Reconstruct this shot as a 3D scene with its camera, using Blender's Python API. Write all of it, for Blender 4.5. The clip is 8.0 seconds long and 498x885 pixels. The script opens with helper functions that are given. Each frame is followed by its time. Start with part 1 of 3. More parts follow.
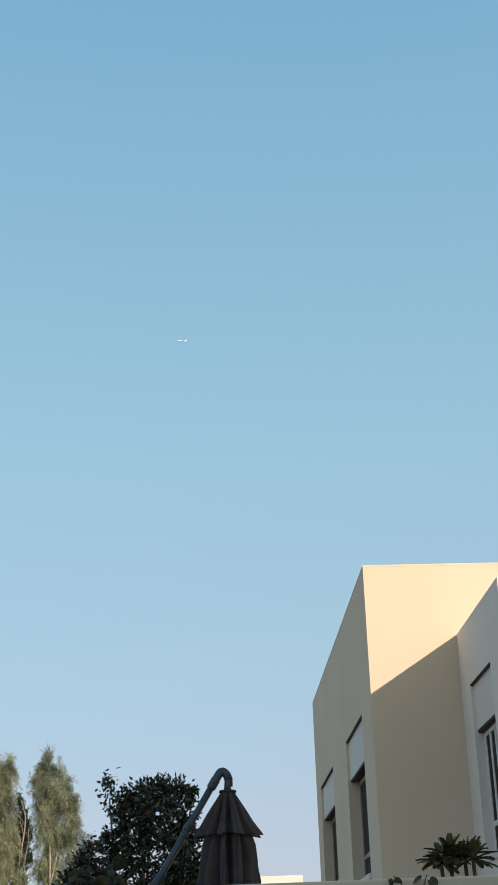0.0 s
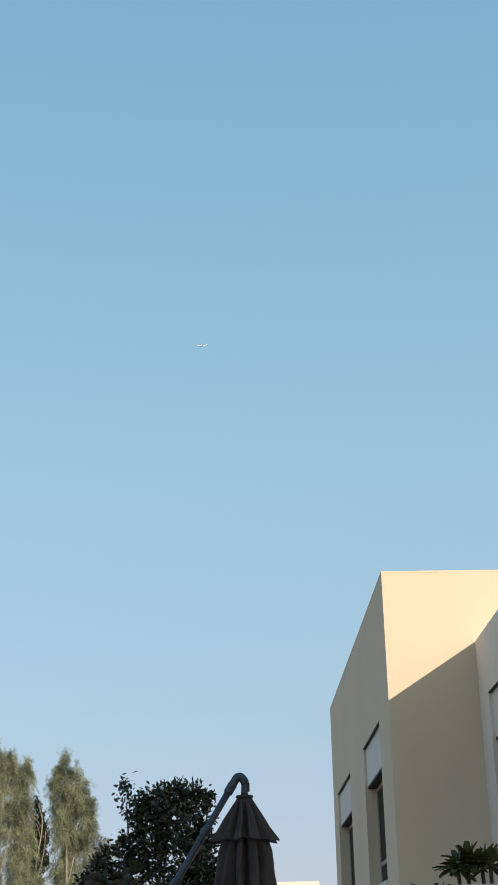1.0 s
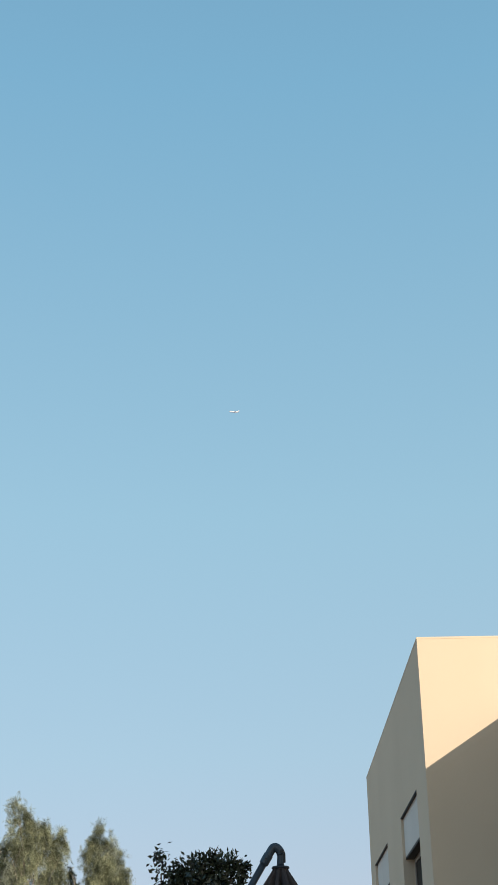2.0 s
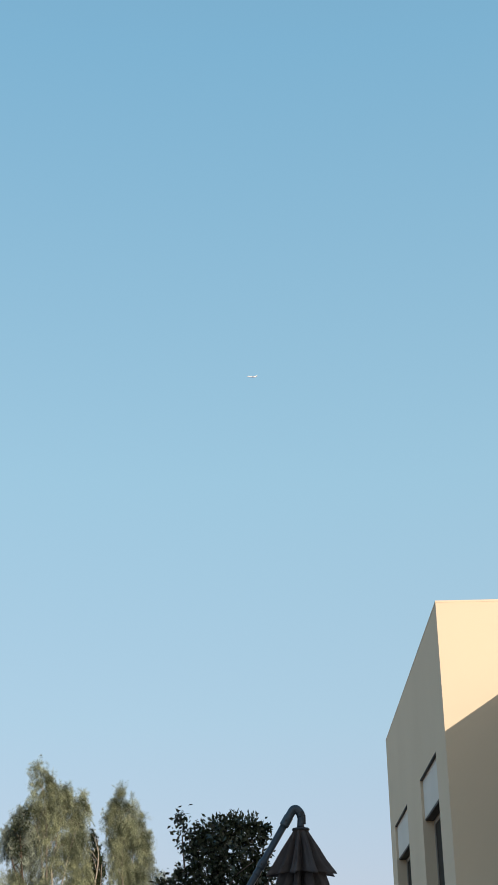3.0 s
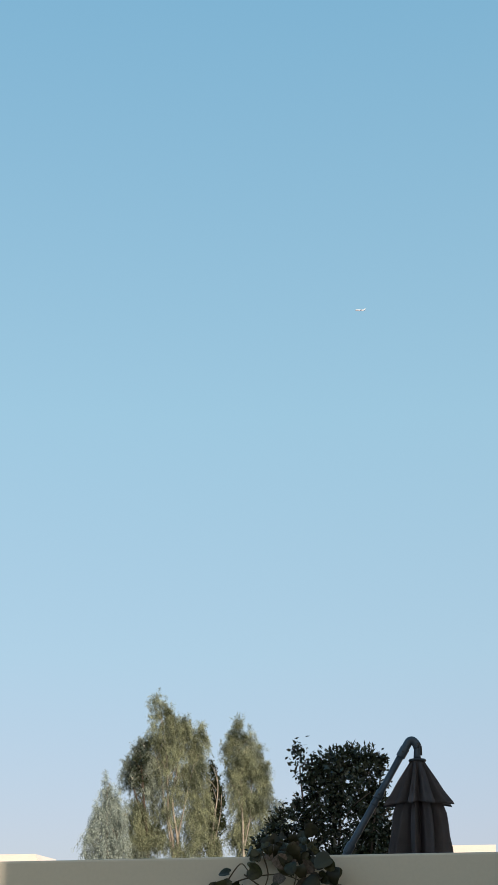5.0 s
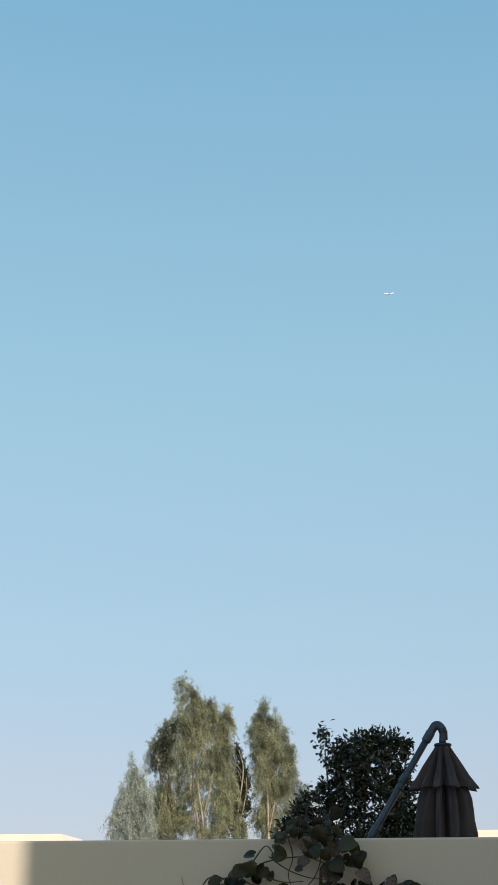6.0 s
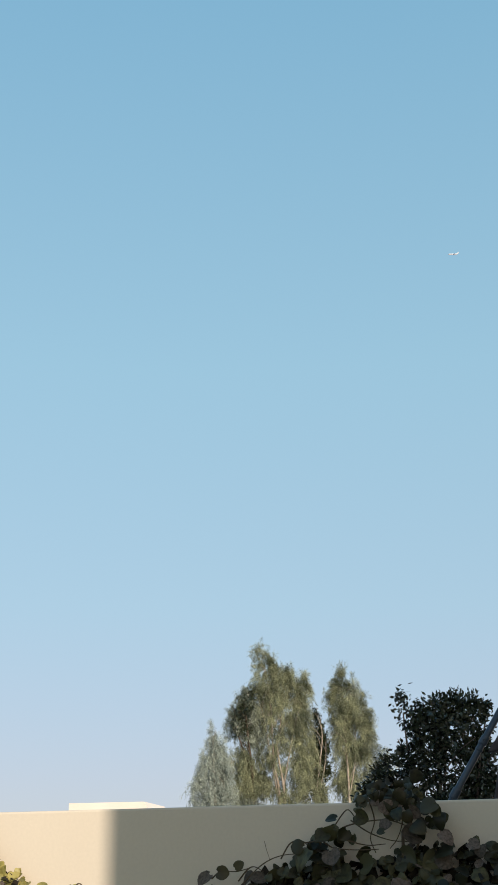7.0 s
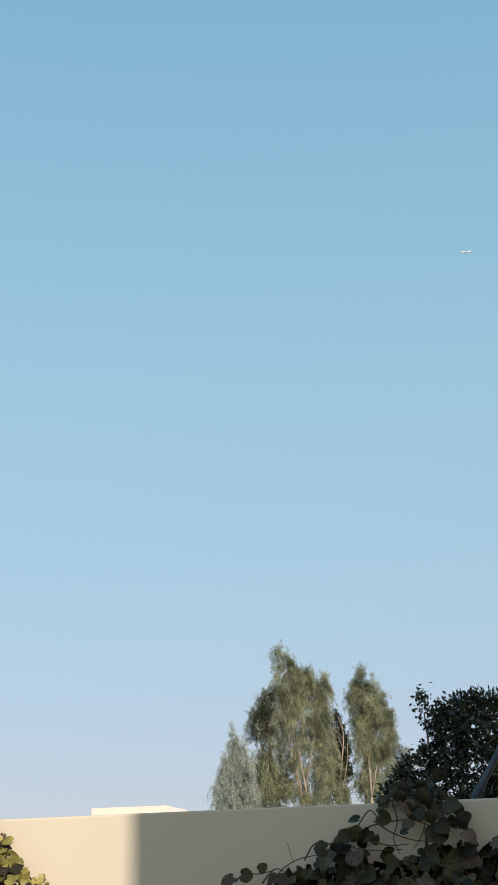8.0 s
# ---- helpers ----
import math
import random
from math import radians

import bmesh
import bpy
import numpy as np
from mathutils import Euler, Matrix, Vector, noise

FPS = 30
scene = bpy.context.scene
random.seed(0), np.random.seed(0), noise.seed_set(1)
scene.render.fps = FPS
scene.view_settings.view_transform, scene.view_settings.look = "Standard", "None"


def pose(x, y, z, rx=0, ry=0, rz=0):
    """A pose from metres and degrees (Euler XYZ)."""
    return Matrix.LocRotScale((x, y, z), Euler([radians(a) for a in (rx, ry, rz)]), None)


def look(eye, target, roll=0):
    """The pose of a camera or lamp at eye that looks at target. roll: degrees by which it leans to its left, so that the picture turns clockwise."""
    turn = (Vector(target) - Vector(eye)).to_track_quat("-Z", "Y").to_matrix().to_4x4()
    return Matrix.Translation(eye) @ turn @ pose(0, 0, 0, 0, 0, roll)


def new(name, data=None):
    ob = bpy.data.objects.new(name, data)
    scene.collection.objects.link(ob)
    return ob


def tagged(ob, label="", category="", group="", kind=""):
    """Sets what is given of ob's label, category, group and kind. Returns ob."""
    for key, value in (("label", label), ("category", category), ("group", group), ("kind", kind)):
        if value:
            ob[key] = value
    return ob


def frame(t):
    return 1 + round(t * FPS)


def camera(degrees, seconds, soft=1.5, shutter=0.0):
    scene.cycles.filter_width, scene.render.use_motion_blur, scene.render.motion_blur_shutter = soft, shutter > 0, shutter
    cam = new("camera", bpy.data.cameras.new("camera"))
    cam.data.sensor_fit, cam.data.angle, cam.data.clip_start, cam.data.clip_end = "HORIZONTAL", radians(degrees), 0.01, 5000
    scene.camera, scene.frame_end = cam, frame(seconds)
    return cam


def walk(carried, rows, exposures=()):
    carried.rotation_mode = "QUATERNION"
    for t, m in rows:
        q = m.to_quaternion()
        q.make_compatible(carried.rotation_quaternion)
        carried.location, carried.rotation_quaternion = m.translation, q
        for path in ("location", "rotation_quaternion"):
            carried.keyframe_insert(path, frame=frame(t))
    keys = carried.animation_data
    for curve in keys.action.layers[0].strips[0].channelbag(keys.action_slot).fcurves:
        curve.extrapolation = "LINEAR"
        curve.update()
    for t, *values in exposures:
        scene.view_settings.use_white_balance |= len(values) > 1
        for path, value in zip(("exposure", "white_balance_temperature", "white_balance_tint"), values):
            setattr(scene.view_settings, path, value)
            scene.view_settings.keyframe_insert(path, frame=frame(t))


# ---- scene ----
# the camera: a long lens held by hand, turning where it stands
EYE = (0.0, 0.0, 1.55)
TURNS = [  # seconds, degrees to the left, up, lean
    (0.0, 0.00, 22.15, 1.90),
    (0.5, 0.87, 22.17, 1.73),
    (1.0, 0.87, 22.38, 1.19),
    (1.5, 1.27, 23.15, 1.45),
    (2.0, 2.33, 25.18, 1.03),
    (2.2, 2.78, 25.28, 0.85),
    (3.3, 3.31, 23.36, 1.13),
    (3.5, 3.38, 23.42, 1.26),
    (4.0, 3.32, 21.48, 1.73),
    (4.5, 4.60, 21.89, 1.66),
    (5.0, 8.25, 21.03, 0.29),
    (5.2, 8.50, 21.23, -0.11),
    (6.3, 10.59, 19.40, -0.54),
    (6.5, 11.71, 18.87, -0.26),
    (7.0, 12.56, 18.96, 0.41),
    (7.5, 12.85, 19.12, 0.42),
    (7.7, 13.28, 19.22, 0.63),
    (7.8, 12.59, 17.50, 0.84),
    (7.9, 12.87, 19.99, 0.79),
    (8.0, 13.25, 19.06, 1.28),
]


def held(yaw, pitch, lean):
    return Matrix.Translation(EYE) @ pose(0, 0, 0, 0, 0, yaw) @ pose(0, 0, 0, 90 + pitch) @ pose(0, 0, 0, 0, 0, -lean)


cam = camera(20.82, 8.0, soft=1.5)
walk(cam, [(t, held(yaw, pitch, lean)) for t, yaw, pitch, lean in TURNS],
     exposures=[(0.0, 0.0), (2.0, 0.0), (3.5, 0.05), (4.5, 0.01), (5.0, 0.04), (6.5, 0.01), (8.0, 0.0)])

# ---- light: a low warm sun from behind the right shoulder, clear hazy sky ----
SUN_AZ, SUN_EL = 142.9, 20.0  # compass degrees from +y, clockwise; height
world = bpy.data.worlds.new("sky")
scene.world = world
world.use_nodes = True
wn = world.node_tree.nodes
sky = wn.new("ShaderNodeTexSky")
sky.sky_type, sky.sun_disc = "NISHITA", False
sky.sun_elevation, sky.sun_rotation = radians(SUN_EL), radians(SUN_AZ)
sky.altitude, sky.air_density, sky.dust_density, sky.ozone_density = 0, 1.0, 1.0, 1.0
# haze: the clear sky is thinned and a pale layer, graded by height above the horizon, lies over it
wl = world.node_tree.links
up = wn.new("ShaderNodeSeparateXYZ")
wl.new(wn.new("ShaderNodeTexCoord").outputs["Generated"], up.inputs[0])
haze = wn.new("ShaderNodeValToRGB")
steps = [(0.0, (0.360, 0.365, 0.46)), (0.087, (0.348, 0.386, 0.500)), (0.208, (0.310, 0.448, 0.543)), (0.375, (0.272, 0.463, 0.570)), (0.643, (0.172, 0.383, 0.54)), (1.0, (0.10, 0.22, 0.34))]
for i, (at, tone) in enumerate(steps):
    e = haze.color_ramp.elements[i] if i < 2 else haze.color_ramp.elements.new(at)
    e.position, e.color = at, (*tone, 1)
haze.color_ramp.elements[0].position = 0.0
wl.new(up.outputs["Z"], haze.inputs[0])
veil = wn.new("ShaderNodeBackground")
both = wn.new("ShaderNodeAddShader")
wn["Background"].inputs["Strength"].default_value = 0.036
wl.new(sky.outputs[0], wn["Background"].inputs[0])
# dust glow round the low sun, widening over that half of the sky
glow_dir = wn.new("ShaderNodeVectorMath")
glow_dir.operation = "DOT_PRODUCT"
glow_dir.inputs[1].default_value = (math.sin(radians(SUN_AZ)) * math.cos(radians(SUN_EL)), math.cos(radians(SUN_AZ)) * math.cos(radians(SUN_EL)), math.sin(radians(SUN_EL)))
wl.new(up.inputs[0].links[0].from_socket, glow_dir.inputs[0])
glow_pos = wn.new("ShaderNodeMath")
glow_pos.operation = "MAXIMUM"
wl.new(glow_dir.outputs["Value"], glow_pos.inputs[0])
glow_pos.inputs[1].default_value = 0.0
glow_pow = wn.new("ShaderNodeMath")
glow_pow.operation = "POWER"
wl.new(glow_pos.outputs[0], glow_pow.inputs[0])
glow_pow.inputs[1].default_value = 2.5
glow = wn.new("ShaderNodeMix")
glow.data_type, glow.blend_type = "RGBA", "MIX"
wl.new(glow_pow.outputs[0], glow.inputs[0])
wl.new(haze.outputs[0], glow.inputs[6])
glow.inputs[7].default_value = (0.455, 0.39, 0.262, 1)
wl.new(glow.outputs[2], veil.inputs[0])
wl.new(wn["Background"].outputs[0], both.inputs[0])
wl.new(veil.outputs[0], both.inputs[1])
wl.new(both.outputs[0], wn["World Output"].inputs[0])

sun_data = bpy.data.lights.new("sun", "SUN")
sun_data.energy, sun_data.angle, sun_data.color = 5.0, radians(0.53), (1.0, 0.84, 0.66)
sun = new("sun", sun_data)
toward = Vector((math.sin(radians(SUN_AZ)) * math.cos(radians(SUN_EL)), math.cos(radians(SUN_AZ)) * math.cos(radians(SUN_EL)), math.sin(radians(SUN_EL))))
sun.matrix_world = look(toward * 60, (0, 0, 0))


# ---- materials ----
def material(name, base, rough=0.8, second=None, scale=3.0, grain=60.0, bump=0.0, metal=0.0, spec=0.3, detail=0.12, random_by="", translucent=0.0, spread=0.7):
    """Two-scale mottled surface in object space: broad stains and fine grain, with fine relief."""
    m = bpy.data.materials.new(name)
    m.use_nodes = True
    n, l = m.node_tree.nodes, m.node_tree.links
    b = n["Principled BSDF"]
    b.inputs["Roughness"].default_value, b.inputs["Metallic"].default_value = rough, metal
    b.inputs["Specular IOR Level"].default_value = spec
    co = n.new("ShaderNodeTexCoord")
    big, fine = n.new("ShaderNodeTexNoise"), n.new("ShaderNodeTexNoise")
    for tex, s, d in ((big, scale, 5), (fine, grain, 3)):
        tex.inputs["Scale"].default_value, tex.inputs["Detail"].default_value = s, d
        l.new(co.outputs["Object"], tex.inputs["Vector"])
    mix = n.new("ShaderNodeMix")
    mix.data_type = "RGBA"
    ramp = n.new("ShaderNodeValToRGB")
    ramp.color_ramp.elements[0].position, ramp.color_ramp.elements[1].position = 0.35, 0.68
    l.new(big.outputs["Fac"], ramp.inputs[0])
    second = second or tuple(c * 0.88 for c in base)
    mix.inputs[6].default_value, mix.inputs[7].default_value = (*base, 1), (*second, 1)
    l.new(ramp.outputs[0], mix.inputs[0])
    out = mix.outputs[2]
    hsv = n.new("ShaderNodeHueSaturation")
    l.new(out, hsv.inputs["Color"])
    val = n.new("ShaderNodeMath")
    val.operation = "MULTIPLY_ADD"
    val.inputs[1].default_value, val.inputs[2].default_value = 2 * detail, 1 - detail
    l.new(fine.outputs["Fac"], val.inputs[0])
    last = val.outputs[0]
    if random_by:
        if random_by == "object":
            src = n.new("ShaderNodeObjectInfo").outputs["Random"]
        else:
            src = n.new("ShaderNodeNewGeometry").outputs["Random Per Island"]
        r = n.new("ShaderNodeMath")
        r.operation = "MULTIPLY_ADD"
        r.inputs[1].default_value, r.inputs[2].default_value = spread, 1 - spread / 2
        l.new(src, r.inputs[0])
        mul = n.new("ShaderNodeMath")
        mul.operation = "MULTIPLY"
        l.new(last, mul.inputs[0])
        l.new(r.outputs[0], mul.inputs[1])
        last = mul.outputs[0]
        hue = n.new("ShaderNodeMath")
        hue.operation = "MULTIPLY_ADD"
        hue.inputs[1].default_value, hue.inputs[2].default_value = -0.03, 0.515
        l.new(src, hue.inputs[0])
        l.new(hue.outputs[0], hsv.inputs["Hue"])
    l.new(last, hsv.inputs["Value"])
    l.new(hsv.outputs[0], b.inputs["Base Color"])
    if bump:
        bn = n.new("ShaderNodeBump")
        bn.inputs["Strength"].default_value, bn.inputs["Distance"].default_value = bump, 0.01
        l.new(fine.outputs["Fac"], bn.inputs["Height"])
        l.new(bn.outputs[0], b.inputs["Normal"])
    if translucent:
        tr = n.new("ShaderNodeBsdfTranslucent")
        l.new(hsv.outputs[0], tr.inputs["Color"])
        ms = n.new("ShaderNodeMixShader")
        ms.inputs[0].default_value = translucent
        l.new(b.outputs[0], ms.inputs[1])
        l.new(tr.outputs[0], ms.inputs[2])
        l.new(ms.outputs[0], n["Material Output"].inputs["Surface"])
    return m


RENDER_COAT = material("house_render", (0.70, 0.578, 0.447), 0.92, (0.67, 0.55, 0.423), 0.45, 70, 0.08, detail=0.04)
CAP = material("parapet_cap_paint", (0.70, 0.578, 0.447), 0.9, (0.67, 0.55, 0.423), 0.6, 60, 0.05, detail=0.05)
WING_COAT = material("wing_paint", (0.78, 0.72, 0.655), 0.9, (0.75, 0.69, 0.625), 0.45, 70, 0.08, detail=0.04)
SCREEN = material("fly_screen_mesh", (0.036, 0.028, 0.022), 0.85, (0.022, 0.018, 0.015), 3, 160, 0.2, detail=0.3)
PANEL_COAT = material("panel_paint", (0.70, 0.66, 0.62), 0.7, (0.66, 0.625, 0.59), 0.8, 50, 0.15, detail=0.05)
WALL_COAT = material("garden_wall_paint", (0.63, 0.572, 0.492), 0.92, (0.60, 0.543, 0.465), 0.7, 60, 0.04, detail=0.05)
COPING = material("coping_paint", (0.76, 0.68, 0.63), 0.85, (0.73, 0.65, 0.60), 1.5, 40, 0.1)
HEAD_SHADE = material("head_shade_dark", (0.018, 0.016, 0.014), 0.6, None, 2, 80, 0.0, metal=0.0)
FRAME_GREY = material("grey_frame", (0.33, 0.30, 0.27), 0.5, None, 2, 80, 0.0)
FRAME_WHITE = material("white_frame", (0.75, 0.75, 0.74), 0.45, None, 2, 80, 0.0)
ROOFING = material("roof_screed", (0.45, 0.43, 0.40), 0.95, None, 1, 30, 0.3)
CANVAS = material("umbrella_canvas", (0.165, 0.148, 0.158), 0.92, (0.13, 0.117, 0.124), 6, 220, 0.35, spec=0.15, detail=0.15)
STEEL_BLUE = material("blue_grey_powder_coat", (0.052, 0.074, 0.105), 0.45, (0.038, 0.055, 0.08), 8, 120, 0.1, metal=0.3, spec=0.5)
STEEL_DARK = material("dark_fitting", (0.035, 0.04, 0.05), 0.5, None, 8, 120)
BARK = material("pale_bark", (0.42, 0.38, 0.33), 0.9, (0.16, 0.13, 0.10), 4, 40, 0.8, detail=0.3)
BARK_DARK = material("dark_bark", (0.12, 0.09, 0.07), 0.9, (0.07, 0.055, 0.045), 6, 60, 0.8, detail=0.3)
LEAF_OLIVE = material("olive_foliage", (0.34, 0.37, 0.235), 0.6, (0.07, 0.085, 0.055), 2.6, 8, random_by="island", translucent=0.12, spread=1.0)
LEAF_GREY = material("grey_green_foliage", (0.33, 0.375, 0.31), 0.6, (0.10, 0.125, 0.105), 2.6, 8, random_by="island", translucent=0.12, spread=1.0)
LEAF_PALE = material("pale_feathery_foliage", (0.40, 0.46, 0.42), 0.6, (0.19, 0.23, 0.21), 2.6, 8, random_by="island", translucent=0.12, spread=1.0)
LEAF_DARK = material("glossy_dark_leaf", (0.042, 0.054, 0.029), 0.24, (0.013, 0.018, 0.010), 2, 20, random_by="island", spec=0.6)
# vine leaf colours carry light: darkened for the shaded vine, brightened for the sunlit
LEAF_SHADE_TONED = material("shade_toned_vine_leaf", (0.056, 0.058, 0.026), 0.42, (0.014, 0.014, 0.008), 3, 40, random_by="object", spec=0.3, translucent=0.08, spread=1.3)
LEAF_SUN_TONED = material("sun_toned_vine_leaf", (0.36, 0.325, 0.105), 0.45, (0.13, 0.125, 0.04), 1.6, 40, random_by="object", spec=0.4, translucent=0.2, spread=1.2)
SHADE_TONED_CROWD = material("crowded_shade_toned_leaf", (0.056, 0.056, 0.028), 0.42, (0.014, 0.013, 0.008), 3, 40, random_by="island", spec=0.3, translucent=0.08, spread=1.5)
SUN_TONED_CROWD = material("crowded_sun_toned_leaf", (0.36, 0.325, 0.105), 0.45, (0.13, 0.125, 0.04), 3, 40, random_by="island", spec=0.4, translucent=0.2, spread=1.2)
LEAF_DRY = material("dry_vine_leaf", (0.13, 0.105, 0.088), 0.8, (0.05, 0.04, 0.034), 5, 40, random_by="object")
# near-black base that paints the shade between the outer vine leaves
LEAF_GAP_SHADE = material("gap_shade_leaf", (0.022, 0.018, 0.012), 0.8, (0.010, 0.009, 0.007), 3, 40, random_by="island")
STEM_VINE = material("vine_stem", (0.10, 0.075, 0.05), 0.85, None, 6, 80, 0.5)
LEAF_YUCCA = material("yucca_leaf", (0.095, 0.10, 0.040), 0.5, (0.055, 0.062, 0.026), 4, 40, random_by="island")
SAND = material("dry_ground", (0.34, 0.25, 0.165), 0.95, (0.29, 0.21, 0.14), 0.15, 6, 0.4)
BOUNCE_DULLER = material("bounce_dulling_brown", (0.21, 0.165, 0.12), 0.9, (0.17, 0.135, 0.10), 0.5, 30, 0.3)
GRASS = material("lawn", (0.07, 0.10, 0.03), 0.9, (0.10, 0.11, 0.045), 0.6, 40, 0.6)
WHITE_SKIN = material("aircraft_paint", (0.72, 0.74, 0.78), 0.4, None, 0.2, 2)


def glass_material():
    m = bpy.data.materials.new("window_glass")
    m.use_nodes = True
    b = m.node_tree.nodes["Principled BSDF"]
    b.inputs["Base Color"].default_value = (0.012, 0.014, 0.016, 1)
    b.inputs["Roughness"].default_value = 0.04
    b.inputs["IOR"].default_value = 1.5
    return m


GLASS = glass_material()


# ---- mesh helpers ----
def mesh_of(name, bm, mat, smooth=False):
    me = bpy.data.meshes.new(name)
    bm.normal_update()
    bm.to_mesh(me)
    bm.free()
    me.materials.append(mat)
    if smooth:
        for p in me.polygons:
            p.use_smooth = True
    return me


def part(name, bm, mat, parent, label="", smooth=False):
    ob = new(name, mesh_of(name, bm, mat, smooth))
    ob.parent = parent
    return tagged(ob, label)


def thing(name, m, label, category, group="", kind=""):
    ob = new(name)
    ob.empty_display_size = 0.2
    ob.matrix_world = m
    return tagged(ob, label, category, group, kind)


def box(bm, x0, x1, y0, y1, z0, z1, bevel=0.0):
    made = bmesh.ops.create_cube(bm, size=1.0, matrix=Matrix.LocRotScale(((x0 + x1) / 2, (y0 + y1) / 2, (z0 + z1) / 2), None, (x1 - x0, y1 - y0, z1 - z0)))
    if bevel:
        edges = list({e for v in made["verts"] for e in v.link_edges})
        bmesh.ops.bevel(bm, geom=edges, offset=bevel, segments=2, affect="EDGES", profile=0.6)
    return bm


def boxes(*spans, bevel=0.0):
    bm = bmesh.new()
    for s in spans:
        box(bm, *s, bevel=bevel)
    return bm


def tube(bm, points, radii, sides=10, cap=True):
    """A tapered tube along points."""
    rings = []
    pts = [Vector(p) for p in points]
    side = Vector((0.37, 0.82, 0.43)).normalized()
    for i, p in enumerate(pts):
        d = (pts[min(i + 1, len(pts) - 1)] - pts[max(i - 1, 0)]).normalized()
        u = d.cross(side).normalized()
        v = d.cross(u)
        r = radii[i] if hasattr(radii, "__len__") else radii
        rings.append([bm.verts.new(p + (u * math.cos(k * math.tau / sides) + v * math.sin(k * math.tau / sides)) * r) for k in range(sides)])
    for a, b in zip(rings, rings[1:]):
        for k in range(sides):
            bm.faces.new((a[k], a[(k + 1) % sides], b[(k + 1) % sides], b[k]))
    if cap:
        bm.faces.new(rings[0][::-1])
        bm.faces.new(rings[-1])
    return bm


def arc(points, steps=6):
    """A smooth line through points."""
    p = [Vector(q) for q in points]
    p = [p[0] * 2 - p[1]] + p + [p[-1] * 2 - p[-2]]
    out = []
    for a, b, c, d in zip(p, p[1:], p[2:], p[3:]):
        for i in range(steps):
            t = i / steps
            out.append(0.5 * (2 * b + (c - a) * t + (2 * a - 5 * b + 4 * c - d) * t * t + (3 * b - a - 3 * c + d) * t ** 3))
    return out + [p[-2]]


def bearing(az, dist, z=0.0):
    """A place at a compass bearing from the camera's foot."""
    return Vector((math.sin(radians(az)) * dist, math.cos(radians(az)) * dist, z))


def leaf_cloud(name, centres, dirs, lengths, widths, mat, parent, rng, label=""):
    """Many small folded leaves as one mesh, each its own island of four triangles."""
    n = len(centres)
    d = dirs / np.linalg.norm(dirs, axis=1)[:, None]
    s = np.cross(d, rng.normal(size=(n, 3)))
    s /= np.linalg.norm(s, axis=1)[:, None]
    up = np.cross(s, d)
    L, W = lengths[:, None], widths[:, None]
    v = np.stack([centres, centres + d * L * 0.5 + s * W * 0.5 + up * W * 0.15, centres + d * L, centres + d * L * 0.5 - s * W * 0.5 + up * W * 0.15], 1).reshape(-1, 3)
    i = np.arange(n)[:, None] * 4
    tri = np.stack([i + np.array([0, 1, 2]), i + np.array([0, 2, 3])], 1).reshape(-1, 3)
    me = bpy.data.meshes.new(name)
    me.vertices.add(len(v))
    me.vertices.foreach_set("co", v.ravel().astype(np.float32))
    me.loops.add(tri.size)
    me.loops.foreach_set("vertex_index", tri.ravel().astype(np.int32))
    me.polygons.add(len(tri))
    me.polygons.foreach_set("loop_start", np.arange(0, tri.size, 3, dtype=np.int32))
    me.update(calc_edges=True)
    me.materials.append(mat)
    ob = new(name, me)
    ob.parent = parent
    return tagged(ob, label)


# ---- ground ----
def ground():
    bm = bmesh.new()
    bmesh.ops.create_grid(bm, x_segments=40, y_segments=40, size=3000)
    ob = new("ground", mesh_of("ground", bm, SAND))
    tagged(ob, "dry sandy ground reaching out to the horizon", "ground", kind="structure")
    bm = boxes((-14, 16, -3, 6.9, -0.03, 0.012))
    ob = new("lawn", mesh_of("lawn", bm, GRASS))
    tagged(ob, "green garden lawn inside the boundary wall", "lawn", kind="structure")
    # unseen brown sheet, added to cut light bounced up onto the house
    bm = boxes((-12, 16, 7.3, 34, -0.03, 0.010))
    ob = new("patio", mesh_of("patio", bm, BOUNCE_DULLER))
    tagged(ob, "unseen brown ground sheet added beyond the wall to dull bounced light", "patio", kind="structure")


ground()

# ---- garden wall: a painted boundary wall, slightly turned ----
WALL_D, WALL_TURN, WALL_H = 6.93, -3.0, 2.05
wall_frame = pose(0, 0, 0, 0, 0, WALL_TURN) @ Matrix.Translation((0, WALL_D, 0))


def garden_wall():
    bm = boxes((-16, 14, 0, 0.2, 0, WALL_H), bevel=0.012)
    ob = new("garden_wall", mesh_of("garden_wall", bm, WALL_COAT))
    ob.matrix_world = wall_frame
    tagged(ob, "cream painted rendered garden wall, half in shade", "wall", kind="structure")


garden_wall()

# ---- the house beyond the wall ----
HOUSE = Matrix.Translation((1.67, 19.9, 0)) @ pose(0, 0, 0, 0, 0, 2.4)
ROOF_Z, WING_Z = 7.535, 6.45
HEAD_Z, LINTEL_Z, SILL_Z = 5.55, 4.9, 3.15


